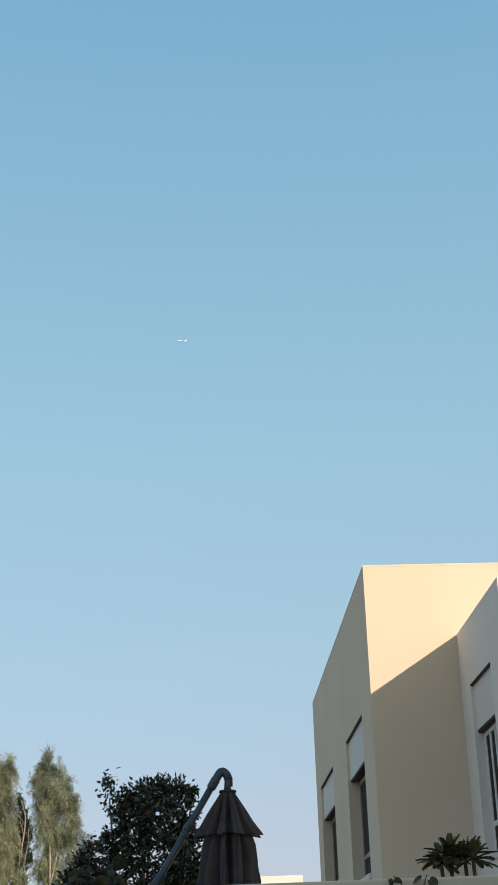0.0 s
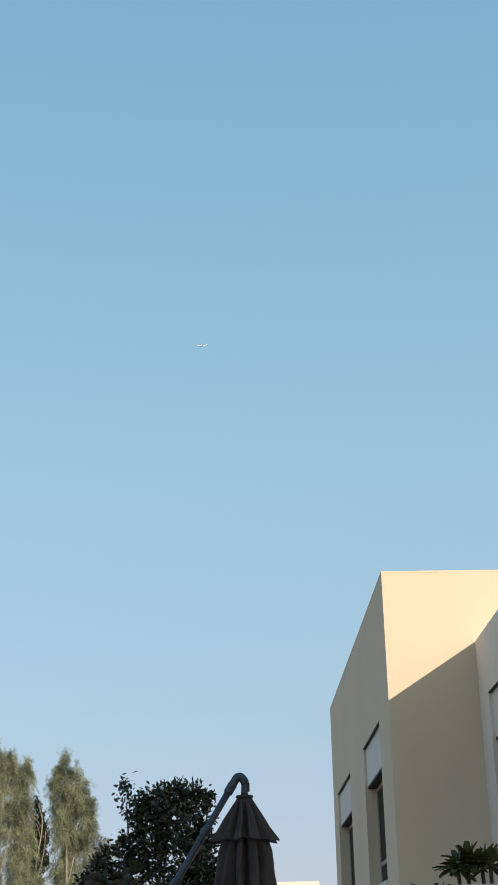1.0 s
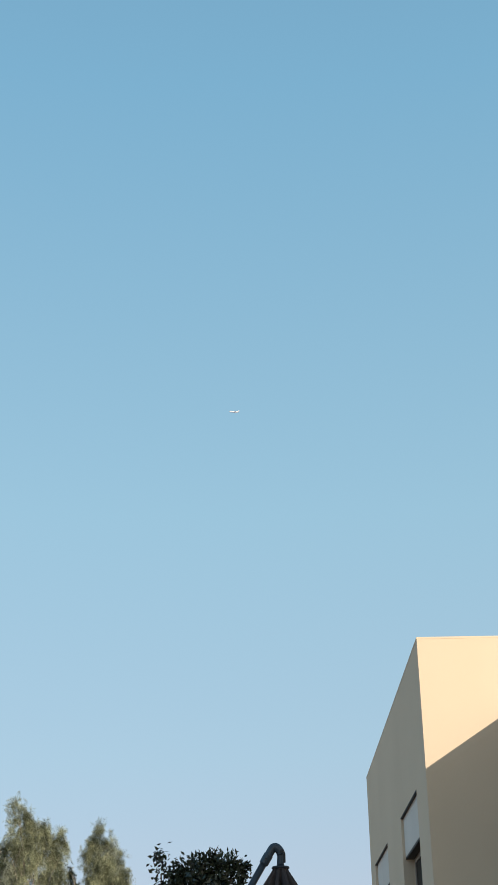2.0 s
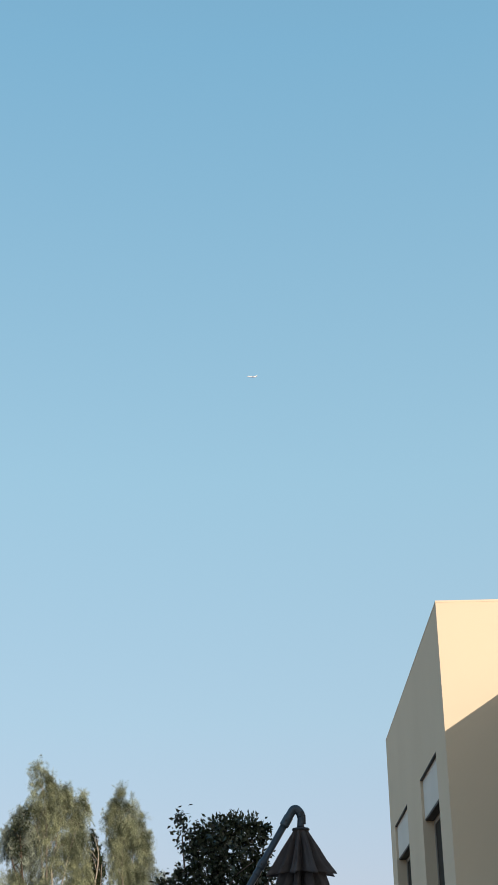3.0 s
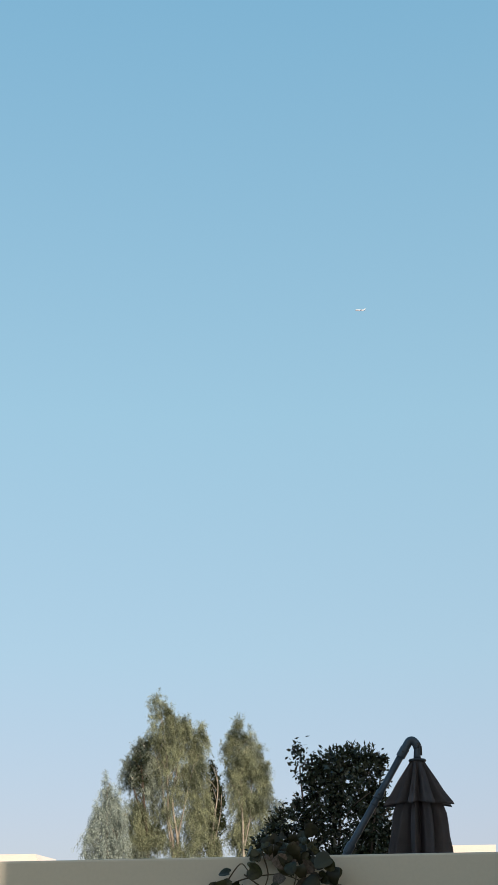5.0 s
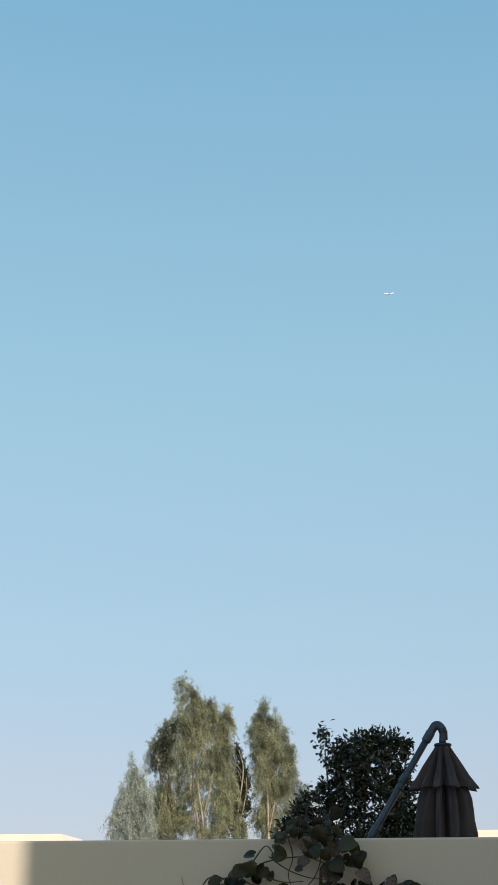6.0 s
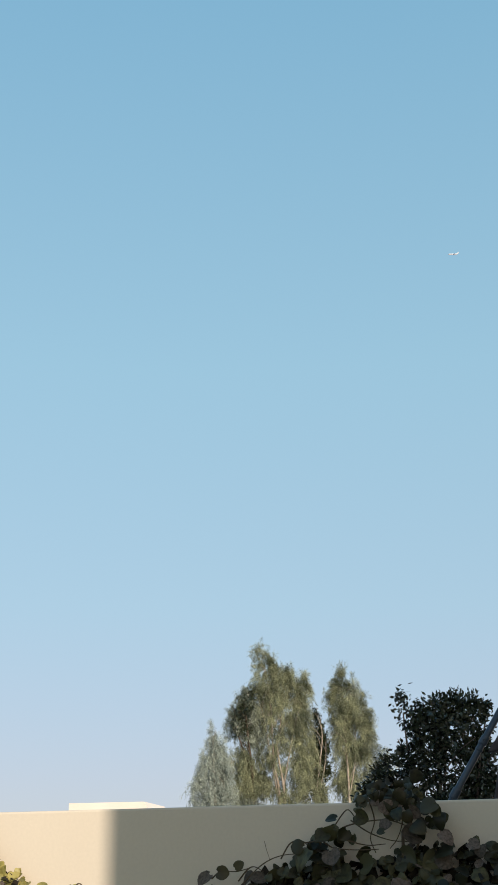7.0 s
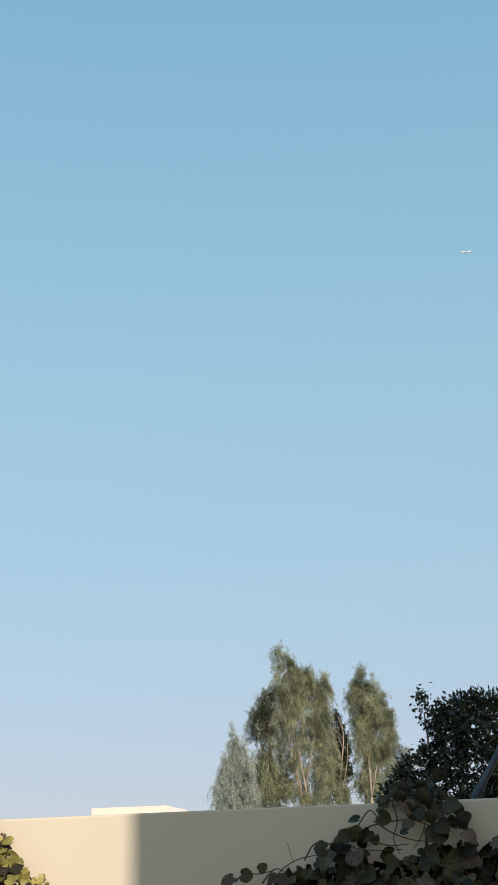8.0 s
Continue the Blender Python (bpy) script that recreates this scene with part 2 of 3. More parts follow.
def holed_wall(x, y0, y1, z1, openings, thick=0.3):
    """One wall in the plane x, facing -x, with openings (y0, y1) between the sill and the head of the recess."""
    bm = bmesh.new()
    ys = sorted({y0, y1, *(v for o in openings for v in o)})
    zs = [0, SILL_Z, HEAD_Z, z1]
    solid = lambda i, k: 0 <= i < len(ys) - 1 and 0 <= k < 3 and not (k == 1 and any(abs(ys[i] - o[0]) < 1e-6 for o in openings))
    near = {(i, k): bm.verts.new((x, y, z)) for i, y in enumerate(ys) for k, z in enumerate(zs)}
    back = {(i, k): bm.verts.new((x + thick, y, z)) for i, y in enumerate(ys) for k, z in enumerate(zs)}
    for i in range(len(ys) - 1):
        for k in range(3):
            if not solid(i, k):
                continue
            ring = [(i, k), (i, k + 1), (i + 1, k + 1), (i + 1, k)]
            bm.faces.new([near[c] for c in ring])
            bm.faces.new([back[c] for c in ring[::-1]])
            for (di, dk), (a, b) in zip(((-1, 0), (0, 1), (1, 0), (0, -1)), zip(ring, ring[1:] + ring[:1])):
                if not solid(i + di, k + dk):
                    bm.faces.new([near[a], back[a], back[b], near[b]])
    bmesh.ops.recalc_face_normals(bm, faces=bm.faces[:])
    return bm


def window(parent, x, y0, y1, frame_mat, deep, lights):
    """A recessed window under a flush panel, in a wall that faces -x, with a dark strip painting the shade at the head
    of each recess.
    """
    w = thing("window", Matrix.Identity(4), "", "")
    w.parent = parent
    part("panel", boxes((x + 0.045, x + 0.27, y0, y1, LINTEL_Z, HEAD_Z)), PANEL_COAT, w, "pale grey panel above the window")
    # near-black strips stand in for the shaded soffits of the two recesses
    part("head_shade_strip", boxes((x - 0.004, x + 0.043, y0, y1, HEAD_Z - 0.018, HEAD_Z - 0.002)), HEAD_SHADE, w, "dark strip standing in for shade under the recess head")
    part("head_shade_strip", boxes((x + 0.049, x + deep - 0.003, y0, y1, LINTEL_Z - 0.035, LINTEL_Z - 0.002)), HEAD_SHADE, w, "dark strip standing in for shade under the recess head")
    part("sill", boxes((x - 0.03, x + 0.28, y0 + 0.002, y1 - 0.002, SILL_Z - 0.05, SILL_Z + 0.03), bevel=0.006), PANEL_COAT, w)
    f, d0, d1 = 0.07, x + deep, x + deep + 0.07
    low, foot, head = SILL_Z + 0.42, SILL_Z + 0.03, LINTEL_Z - 0.035
    step = (y1 - y0 - f) / lights
    bars = [(d0, d1, y0 + i * step, y0 + i * step + f, foot, head) for i in range(lights + 1)]
    for i in range(lights):
        a, b = y0 + i * step + f, y0 + (i + 1) * step
        bars += [(d0, d1, a, b, head - f, head), (d0, d1, a, b, foot, foot + f), (d0, d1, a, b, low, low + f)]
        for c, e in ((foot + f, low), (low + f, head - f)):
            part("fly_screen", boxes((d0 + 0.018, d0 + 0.022, a, b, c, e)), SCREEN, w, "dark insect screen")
            part("pane", boxes((d0 + 0.04, d0 + 0.05, a, b, c, e)), GLASS, w)
    for bar in bars:
        part("frame_bar", boxes(bar, bevel=0.008), frame_mat, w)


def house():
    h = thing("house", HOUSE, "two-storey flat-roofed house with cream render, sunlit front", "house")
    part("side_wall", holed_wall(0, 0, 10.5, ROOF_Z, [(1.33, 3.88), (6.5, 9.4)]), RENDER_COAT, h, "cream rendered side wall in shade")
    part("front_wall", boxes((0.3, 9, 0, 0.3, 0, ROOF_Z)), RENDER_COAT, h, "cream rendered front wall, sunlit above")
    part("far_side_wall", boxes((8.7, 9, 0.3, 10.2, 0, ROOF_Z)), RENDER_COAT, h)
    part("rear_wall", boxes((0.3, 9, 10.2, 10.5, 0, ROOF_Z)), RENDER_COAT, h)
    part("wing_side_wall", holed_wall(1.345, -3.04, -0.002, WING_Z, [(-2.13, -0.69)]), WING_COAT, h, "rendered side of the lower wing")
    part("wing_front_wall", boxes((1.645, 9, -3.04, -2.74, 0, WING_Z)), WING_COAT, h)
    part("wing_far_wall", boxes((8.7, 9, -2.74, -0.002, 0, WING_Z)), WING_COAT, h)
    part("parapet_cap", boxes((-0.003, 9.003, -0.003, 0.312, ROOF_Z, ROOF_Z + 0.03)), CAP, h, "thin cap on the parapet")
    part("parapet_cap", boxes((-0.003, 0.312, 0.312, 10.503, ROOF_Z, ROOF_Z + 0.03)), CAP, h, "thin cap on the parapet")
    part("roof", boxes((0.3, 8.7, 0.3, 10.2, ROOF_Z - 0.55, ROOF_Z - 0.35)), ROOFING, h)
    part("wing_roof", boxes((1.645, 8.7, -2.74, -0.002, WING_Z - 0.5, WING_Z - 0.3)), ROOFING, h)
    window(h, 0, 1.33, 3.88, FRAME_GREY, 0.19, 2)
    window(h, 0, 6.5, 9.4, FRAME_GREY, 0.19, 2)
    window(h, 1.345, -2.13, -0.69, FRAME_WHITE, 0.13, 4)


house()


def home_house():
    """The house at the camera's back, whose shade falls over the garden."""
    edge = wall_frame @ Vector((SHADE_X, 0, 0))
    x = edge.x + (edge.y + 0.9) * math.tan(radians(180 - SUN_AZ))
    h = thing("house", Matrix.Translation((x, -0.9, 0)), "cream house behind the viewer shading the garden", "house")
    part("wall", boxes((0, 14, 0, 1.2, 0, 7.9), bevel=0.02), RENDER_COAT, h)
    part("roof", boxes((0.05, 13.95, 0.05, 1.15, 7.9, 7.95)), ROOFING, h)
    part("rear_wall", boxes((6.4, 13.8, -8, -0.003, 0, 7.7), bevel=0.02), RENDER_COAT, h)
    part("rear_roof", boxes((6.45, 13.75, -7.95, -0.05, 7.7, 7.75)), ROOFING, h)


SHADE_X = -2.72  # where the shade's edge stands on the garden wall
home_house()


def far_house(az0, az1, elev, dist, main0, main1, slope, turn=0.0):
    """A low far house with a roof room that shows above the wall."""
    mid = bearing((az0 + az1) / 2, dist)
    h = thing("low_house", Matrix.Translation(mid) @ pose(0, 0, 0, 0, 0, -(az0 + az1) / 2 - turn), "far low sunlit white house with flat roof", "house", "far houses")
    top = 1.55 + dist * math.tan(radians(elev))
    half = dist * math.tan(radians(az1 - az0) / 2)
    base = top - 0.75
    part("wall", boxes((main0, main1, 0, 8, 0, base), bevel=0.02), COPING, h)
    bm = boxes((-half, half, 0.3, 3.5, base, top))
    for v in bm.verts:
        if v.co.x > 0 and v.co.z > base + 0.1:
            v.co.x -= slope
    part("roof_room", bm, COPING, h, "white roof room")


far_house(-20.2, -16.5, 4.13, 60, -6, 5, 0.5, 18)
far_house(-1.2, 1.6, 4.42, 50, -7, 6, 0.0)


# ---- the closed cantilever umbrella beyond the wall ----
def umbrella():
    u = thing("cantilever_umbrella", Matrix.Translation(bearing(-0.9, 8.5)) @ pose(0, 0, 0, 0, 0, 0.9), "closed dark grey cantilever umbrella on a blue-grey arm", "umbrella")
    cx = -0.068
    ribs = [radians(a) for a in (24, 74, 128, 181, 219, 259, 297, 341)]

    def fold(phi):
        """1 on a pleat's crest, falling slowly on one side and steeply, tucked under, on the other."""
        best = 0.0
        for r in ribs:
            d = (phi - r + math.pi) % math.tau - math.pi
            reach = 0.14 if d > 0 else 0.46
            best = max(best, 1 - min(1.0, abs(d) / reach) ** 1.3)
        return best

    def sheet(rows, steps=240):
        bm = bmesh.new()
        rings = []
        for z, r_rib, r_in, lift, wob in rows:
            ring = []
            for k in range(steps):
                phi = k * math.tau / steps
                f = fold(phi)
                r = r_in + (r_rib - r_in) * f + wob * noise.noise(Vector((math.cos(phi) * 2, math.sin(phi) * 2, z * 5)))
                r -= min(1.0, max(0.0, (2.7 - z) * 6)) * 0.026 * abs(noise.noise(Vector((math.cos(phi) * 5.5, math.sin(phi) * 5.5, z * 1.2 + 3)))) * 2
                ring.append(bm.verts.new((cx + r * math.cos(phi), r * math.sin(phi), z + lift * (1 - f) + wob * 0.6 * noise.noise(Vector((math.cos(phi) * 3, math.sin(phi) * 3, 7))))))
            rings.append(ring)
        for a, b in zip(rings, rings[1:]):
            for k in range(steps):
                bm.faces.new((a[k], b[k], b[(k + 1) % steps], a[(k + 1) % steps]))
        bmesh.ops.solidify(bm, geom=bm.faces[:], thickness=0.004)
        return bm

    top = [(2.702, 0.044, 0.036, 0, 0), (2.68, 0.058, 0.044, 0, 0), (2.64, 0.088, 0.05, 0, 0.004), (2.58, 0.130, 0.064, 0, 0.008), (2.52, 0.164, 0.078, 0.005, 0.012), (2.475, 0.194, 0.092, 0.014, 0.016), (2.448, 0.217, 0.098, 0.014, 0.02), (2.432, 0.225, 0.10, 0.024, 0.022)]
    part("top_canopy", sheet(top), CANVAS, u, "flared scalloped top tier of canvas", True)
    low = [(2.56, 0.07, 0.03, 0, 0), (2.47, 0.140, 0.05, 0, 0.01), (2.38, 0.178, 0.05, 0, 0.02), (2.30, 0.192, 0.05, 0, 0.026), (2.18, 0.207, 0.05, 0, 0.03), (2.05, 0.211, 0.06, 0, 0.03), (1.8, 0.190, 0.10, 0, 0.02), (1.6, 0.17, 0.09, 0, 0.02), (1.42, 0.15, 0.09, 0.02, 0.02)]
    part("canopy", sheet(low), CANVAS, u, "dark grey canvas hanging in folds", True)
    bm = bmesh.new()
    tube(bm, [(cx, 0, 2.698), (cx, 0, 2.704), (cx, 0, 2.712)], [0.052, 0.055, 0.05], 20)
    part("cap_plate", bm, STEEL_DARK, u)
    bm = bmesh.new()
    tube(bm, [(cx, 0, 2.71), (cx, 0, 2.735), (cx + 0.003, 0, 2.775), (cx + 0.008, 0, 2.80)], [0.024, 0.021, 0.021, 0.02], 14)
    part("hub", bm, STEEL_BLUE, u, "", True)
    bm = bmesh.new()
    box(bm, cx + 0.012, cx + 0.032, -0.012, 0.012, 2.735, 2.79, 0.004)
    part("latch", bm, STEEL_DARK, u)
    # the arm, bent over at its head
    head = arc([(-0.158, 0, 2.749), (-0.128, 0, 2.798), (-0.110, 0, 2.822), (-0.090, 0, 2.824), (-0.070, 0, 2.803), (-0.062, 0, 2.78)], 5)
    bm = tube(bmesh.new(), head, 0.026, 14)
    part("elbow", bm, STEEL_BLUE, u, "", True)
    bm = bmesh.new()
    tube(bm, [(-0.056, -0.032, 2.798), (-0.056, 0.032, 2.798)], 0.011, 12)
    part("pivot_bolt", bm, STEEL_DARK, u)
    a, b = Vector((-0.136, 0, 2.785)), Vector((-0.533, 0, 2.140))
    along = lambda t: a + (b - a) * t
    part("arm", tube(bmesh.new(), [along(0.02), along(1.9)], 0.0215, 14), STEEL_BLUE, u, "blue-grey slanting arm", True)
    for t0, t1, r in ((0.0, 0.09, 0.029), (0.40, 0.47, 0.0275), (0.50, 0.53, 0.025), (0.87, 0.96, 0.029)):
        part("sleeve", tube(bmesh.new(), [along(t0), along(t0 + 0.008), along(t1 - 0.008), along(t1)], [r - 0.003, r, r, r - 0.003], 14), STEEL_BLUE, u)
    for t0 in (0.045, 0.435):
        p = along(t0)
        part("rivet", tube(bmesh.new(), [p + Vector((0, -0.033, 0)), p + Vector((0, 0.033, 0))], 0.006, 8), STEEL_DARK, u)
    foot = along(1.88)
    part("mast", tube(bmesh.new(), [(foot.x, 0, 0.06), (foot.x, 0, foot.z + 0.06)], 0.035, 14), STEEL_BLUE, u)
    part("base_plate", boxes((foot.x - 0.45, foot.x + 0.45, -0.45, 0.45, 0.0, 0.07), bevel=0.015), STEEL_DARK, u)


umbrella()


# ---- planting ----
def crown(name, plumes, count, droop, length, width, mat, parent, rng, label="", clump=(0.03, 0.03), per=26, point=0.35, deep=1.0):
    """Leaves in tufts strewn through overlapping plumes: each (x, z, rx, rz, weight) in metres, in depth as in width; ragged at the edges. clump: a tuft's reach across and up."""
    c, d = [], []
    total = sum(p[2] * p[3] * p[4] for p in plumes)
    for x, z, rx, rz, w in plumes:
        n = int(count * rx * rz * w / total)
        k = max(12, n // per)
        q = rng.normal(size=(k, 3))
        q /= np.linalg.norm(q, axis=1)[:, None]
        q *= rng.uniform(0.15, 1.0, size=(k, 1)) ** (1 / 2.4)
        q *= np.where(rng.random((k, 1)) < 0.12, rng.uniform(1.0, 1.1, (k, 1)), 1.0)
        twig = q * np.array([rx, rx * deep, rz])
        taper = 1 - point * np.clip(q[:, 2:3], 0, 1)
        twig[:, :2] *= taper
        own = rng.integers(0, k, n)
        spread = np.clip(rng.normal(size=(n, 3)), -1.9, 1.9) * np.array([clump[0], clump[0], clump[1]]) * rng.uniform(0.5, 1.3, (k, 1))[own]
        spread[:, 0] += spread[:, 2] * (rng.normal(size=k) * 0.25)[own]
        c.append(twig[own] + spread + np.array([x, 0, z]))
        out = twig[own] / np.array([rx, rx, rz])
        d.append(out * 0.6 + rng.normal(size=(n, 3)) * 0.55 + np.array([0, 0, -droop]))
    c, d = np.concatenate(c), np.concatenate(d)
    n = len(c)
    return leaf_cloud(name, c, d, length * rng.uniform(0.6, 1.3, n), width * rng.uniform(0.7, 1.3, n), mat, parent, rng, label)


def limbs(bm, base, tops, r0, rng, fork=0.35):
    """Limbs that part from a short bole and bend up to the tops."""
    base = Vector(base)
    for t in tops:
        t = Vector(t)
        m1 = base.lerp(t, fork) + Vector((rng.uniform(-0.1, 0.1), rng.uniform(-0.1, 0.1), 0)) * (t - base).length * 0.3
        m2 = base.lerp(t, 0.7) + Vector((rng.uniform(-0.1, 0.1), rng.uniform(-0.1, 0.1), 0)) * (t - base).length * 0.25
        line = arc([base, m1, m2, t], 4)
        n = len(line)
        tube(bm, line, [r0 * (1 - 0.86 * i / (n - 1)) for i in range(n)], 7)
        for i in range(4, n - 1, 2):
            e = line[i] + Vector((rng.uniform(-1, 1), rng.uniform(-1, 1), rng.uniform(0.4, 1.2))) * (t - base).length * 0.11
            tube(bm, [line[i], line[i].lerp(e, 0.5) + Vector((0, 0, 0.03)), e], [r0 * 0.3 * (1 - i / n) + 0.004, r0 * 0.2 * (1 - i / n) + 0.003, 0.003], 5)
    return bm


def weeping_crown(name, plumes, count, mat, parent, rng, label="", hang=0.24, bough=0.085, leaf=(0.066, 0.0088), per=36):
    """Boughs of thin hanging sprays within overlapping plumes (x, z, rx, rz, weight): each spray arches out and droops, set with narrow leaves, with gaps between the boughs."""
    c, d = [], []
    total = sum(p[2] * p[3] * p[4] for p in plumes)
    for x, z, rx, rz, w in plumes:
        sprays = max(6, int(count / per * rx * rz * w / total * (0.75 if rx < 0.1 else 1)))
        k = max(3, sprays // 11)
        q = rng.normal(size=(k, 3))
        q /= np.linalg.norm(q, axis=1)[:, None]
        q *= rng.uniform(0.1, 1.0, size=(k, 1)) ** 0.5
        q[:, :2] *= 1 - 0.75 * np.clip(q[:, 2:3], 0, 1)
        own = rng.integers(0, k, sprays)
        root = q[own] * np.array([rx, rx, rz]) + rng.normal(size=(sprays, 3)) * min(bough, rx * 0.5) * np.array([0.8, 0.8, 1.4])
        out = np.stack([q[own, 0], q[own, 1], np.zeros(sprays)], 1) * 0.5 + rng.normal(size=(sprays, 3)) * np.array([0.28, 0.28, 0.1])
        reach = hang * rng.uniform(0.45, 1.25, sprays)
        slim = rx < 0.1
        rise = rng.uniform(0.5, 1.5, sprays) if slim else rng.uniform(0.1, 1.1, sprays)
        sag = 0.55 if slim else 1.25
        which = np.repeat(np.arange(sprays), per)
        t = rng.uniform(0, 1, len(which)) ** 0.8
        arch = np.zeros((len(which), 3))
        arch[:, 2] = reach[which] * (rise[which] * t - sag * t * t)
        line = root[which] + out[which] * (reach[which] * t)[:, None] + arch + rng.normal(size=(len(which), 3)) * 0.024
        c.append(line + np.array([x, 0, z - 0.02]))
        way = out[which] * 0.8 + rng.normal(size=(len(which), 3)) * 0.38
        way[:, 2] += rise[which] * 0.7 - 1.45 * sag * t
        d.append(way)
    c, d = np.concatenate(c), np.concatenate(d)
    n = len(c)
    return leaf_cloud(name, c, d, leaf[0] * rng.uniform(0.5, 1.3, n), leaf[1] * rng.uniform(0.7, 1.3, n), mat, parent, rng, label)


def stems_of(lines, mat, parent, label, rng):
    """A trunk and its slim stems, each (points, foot radius), with short bare twigs."""
    bm = bmesh.new()
    for pts, r in lines:
        line = arc(pts, 6)
        n = len(line)
        tube(bm, line, [r * (1 - 0.75 * i / (n - 1)) for i in range(n)], 8)
        for i in range(n // 2, n - 1, 2):
            e = line[i] + Vector((rng.uniform(-0.5, 0.5), rng.uniform(-0.4, 0.2), rng.uniform(0.2, 0.7))) * 0.6
            tube(bm, [line[i], line[i].lerp(e, 0.5) + Vector((0, 0, 0.04)), e], [r * 0.3, r * 0.2, 0.004], 5)
    return part("trunk", bm, mat, parent, label, True)


def far_trees():
    frame_m = Matrix.Translation(bearing(-10, 35)) @ pose(0, 0, 0, 0, 0, 10)
    rng, py = np.random.default_rng(3), random.Random(3)
    # tall olive-green tree on several pale stems
    t = thing("tree", frame_m, "tall wispy olive-green tree with pale stems", "tree", "far trees")
    stems_of([([(-0.84, -0.1, 0), (-0.84, -0.1, 3.0), (-0.87, -0.12, 4.3), (-0.98, -0.16, 4.9), (-1.02, -0.14, 5.6), (-1.05, -0.1, 6.3), (-1.2, 0, 7.5)], 0.05),
              ([(-0.80, -0.1, 3.2), (-0.74, -0.14, 4.1), (-0.78, -0.16, 4.6), (-0.9, -0.16, 5.4), (-0.78, -0.1, 6.2), (-0.75, 0, 7.0)], 0.04),
              ([(-0.9, -0.1, 4.2), (-1.08, -0.16, 5.2), (-1.2, -0.12, 6.0), (-1.4, 0, 6.7)], 0.022),
              ([(-0.76, -0.1, 4.4), (-0.6, -0.12, 5.2), (-0.4, -0.1, 6.1), (-0.12, 0, 6.8)], 0.022)], BARK, t, "slim pale stems leaning apart", py)
    weeping_crown("crown", [(-1.36, 7.85, 0.07, 0.36, 0.5), (-1.27, 7.6, 0.08, 0.36, 0.6), (-1.43, 7.45, 0.07, 0.36, 0.5), (-1.05, 7.55, 0.08, 0.32, 0.9), (-0.92, 7.4, 0.09, 0.32, 0.9), (-0.20, 7.0, 0.08, 0.26, 0.8), (-0.1, 6.8, 0.08, 0.3, 0.8), (-0.4, 6.9, 0.08, 0.3, 0.8), (-0.68, 7.35, 0.07, 0.24, 0.7), (-1.02, 7.3, 0.24, 0.45, 0.8), (-0.70, 7.05, 0.24, 0.42, 1.0), (-0.28, 6.75, 0.22, 0.42, 0.9), (-0.95, 6.6, 0.36, 0.5, 0.9), (-0.35, 6.2, 0.32, 0.5, 1.0),
                            (-1.32, 6.95, 0.22, 0.45, 0.7), (-0.28, 5.5, 0.30, 0.6, 0.8), (-0.18, 4.8, 0.34, 0.6, 0.8), (-0.42, 4.35, 0.34, 0.45, 0.6), (-1.2, 6.05, 0.28, 0.4, 0.7), (-0.72, 5.75, 0.30, 0.4, 0.7), (-0.95, 5.2, 0.30, 0.4, 0.55), (-0.52, 5.1, 0.16, 0.4, 0.6), (-1.28, 5.2, 0.16, 0.4, 0.6), (-0.7, 4.7, 0.25, 0.4, 0.5), (-0.9, 4.2, 0.34, 0.26, 0.5), (0.15, 4.15, 0.3, 0.25, 0.6)],
                  140000, LEAF_OLIVE, t, rng, "wispy olive foliage")
    weeping_crown("low_crown", [(-1.78, 5.05, 0.30, 0.42, 1.0), (-1.58, 4.6, 0.36, 0.42, 1.0), (-1.85, 4.3, 0.28, 0.35, 0.8), (-1.22, 4.45, 0.22, 0.4, 0.4)], 52000, LEAF_OLIVE, t, rng, "low brownish olive boughs")
    # the left flank's shade is put into a cooler grey-green leaf colour
    weeping_crown("shaded_crown", [(-1.6, 6.8, 0.08, 0.3, 0.7), (-1.78, 6.6, 0.08, 0.3, 0.8), (-1.98, 6.2, 0.08, 0.3, 0.8), (-1.70, 6.45, 0.20, 0.36, 1.0), (-1.90, 6.05, 0.20, 0.34, 1.0), (-1.5, 6.0, 0.28, 0.36, 0.7), (-2.08, 5.85, 0.10, 0.22, 0.4), (-1.45, 5.6, 0.28, 0.26, 0.5), (-1.36, 7.8, 0.12, 0.3, 0.25), (-1.7, 4.02, 0.42, 0.2, 0.7)],
                  50000, LEAF_GREY, t, rng, "foliage tinted grey-green for shade on the flank")
    # slim tree beside it
    t = thing("tree", frame_m @ Matrix.Translation((0, 0.6, 0)), "slim wispy grey-olive tree with a pale trunk", "tree", "far trees")
    stems_of([([(0.9, -0.3, 0), (0.9, -0.3, 3.0), (0.88, -0.3, 4.6), (0.82, -0.1, 6.0), (0.75, 0, 7.0)], 0.045),
              ([(0.9, -0.3, 4.2), (1.08, -0.2, 5.2), (1.1, 0, 6.6)], 0.02)], BARK, t, "pale trunk", py)
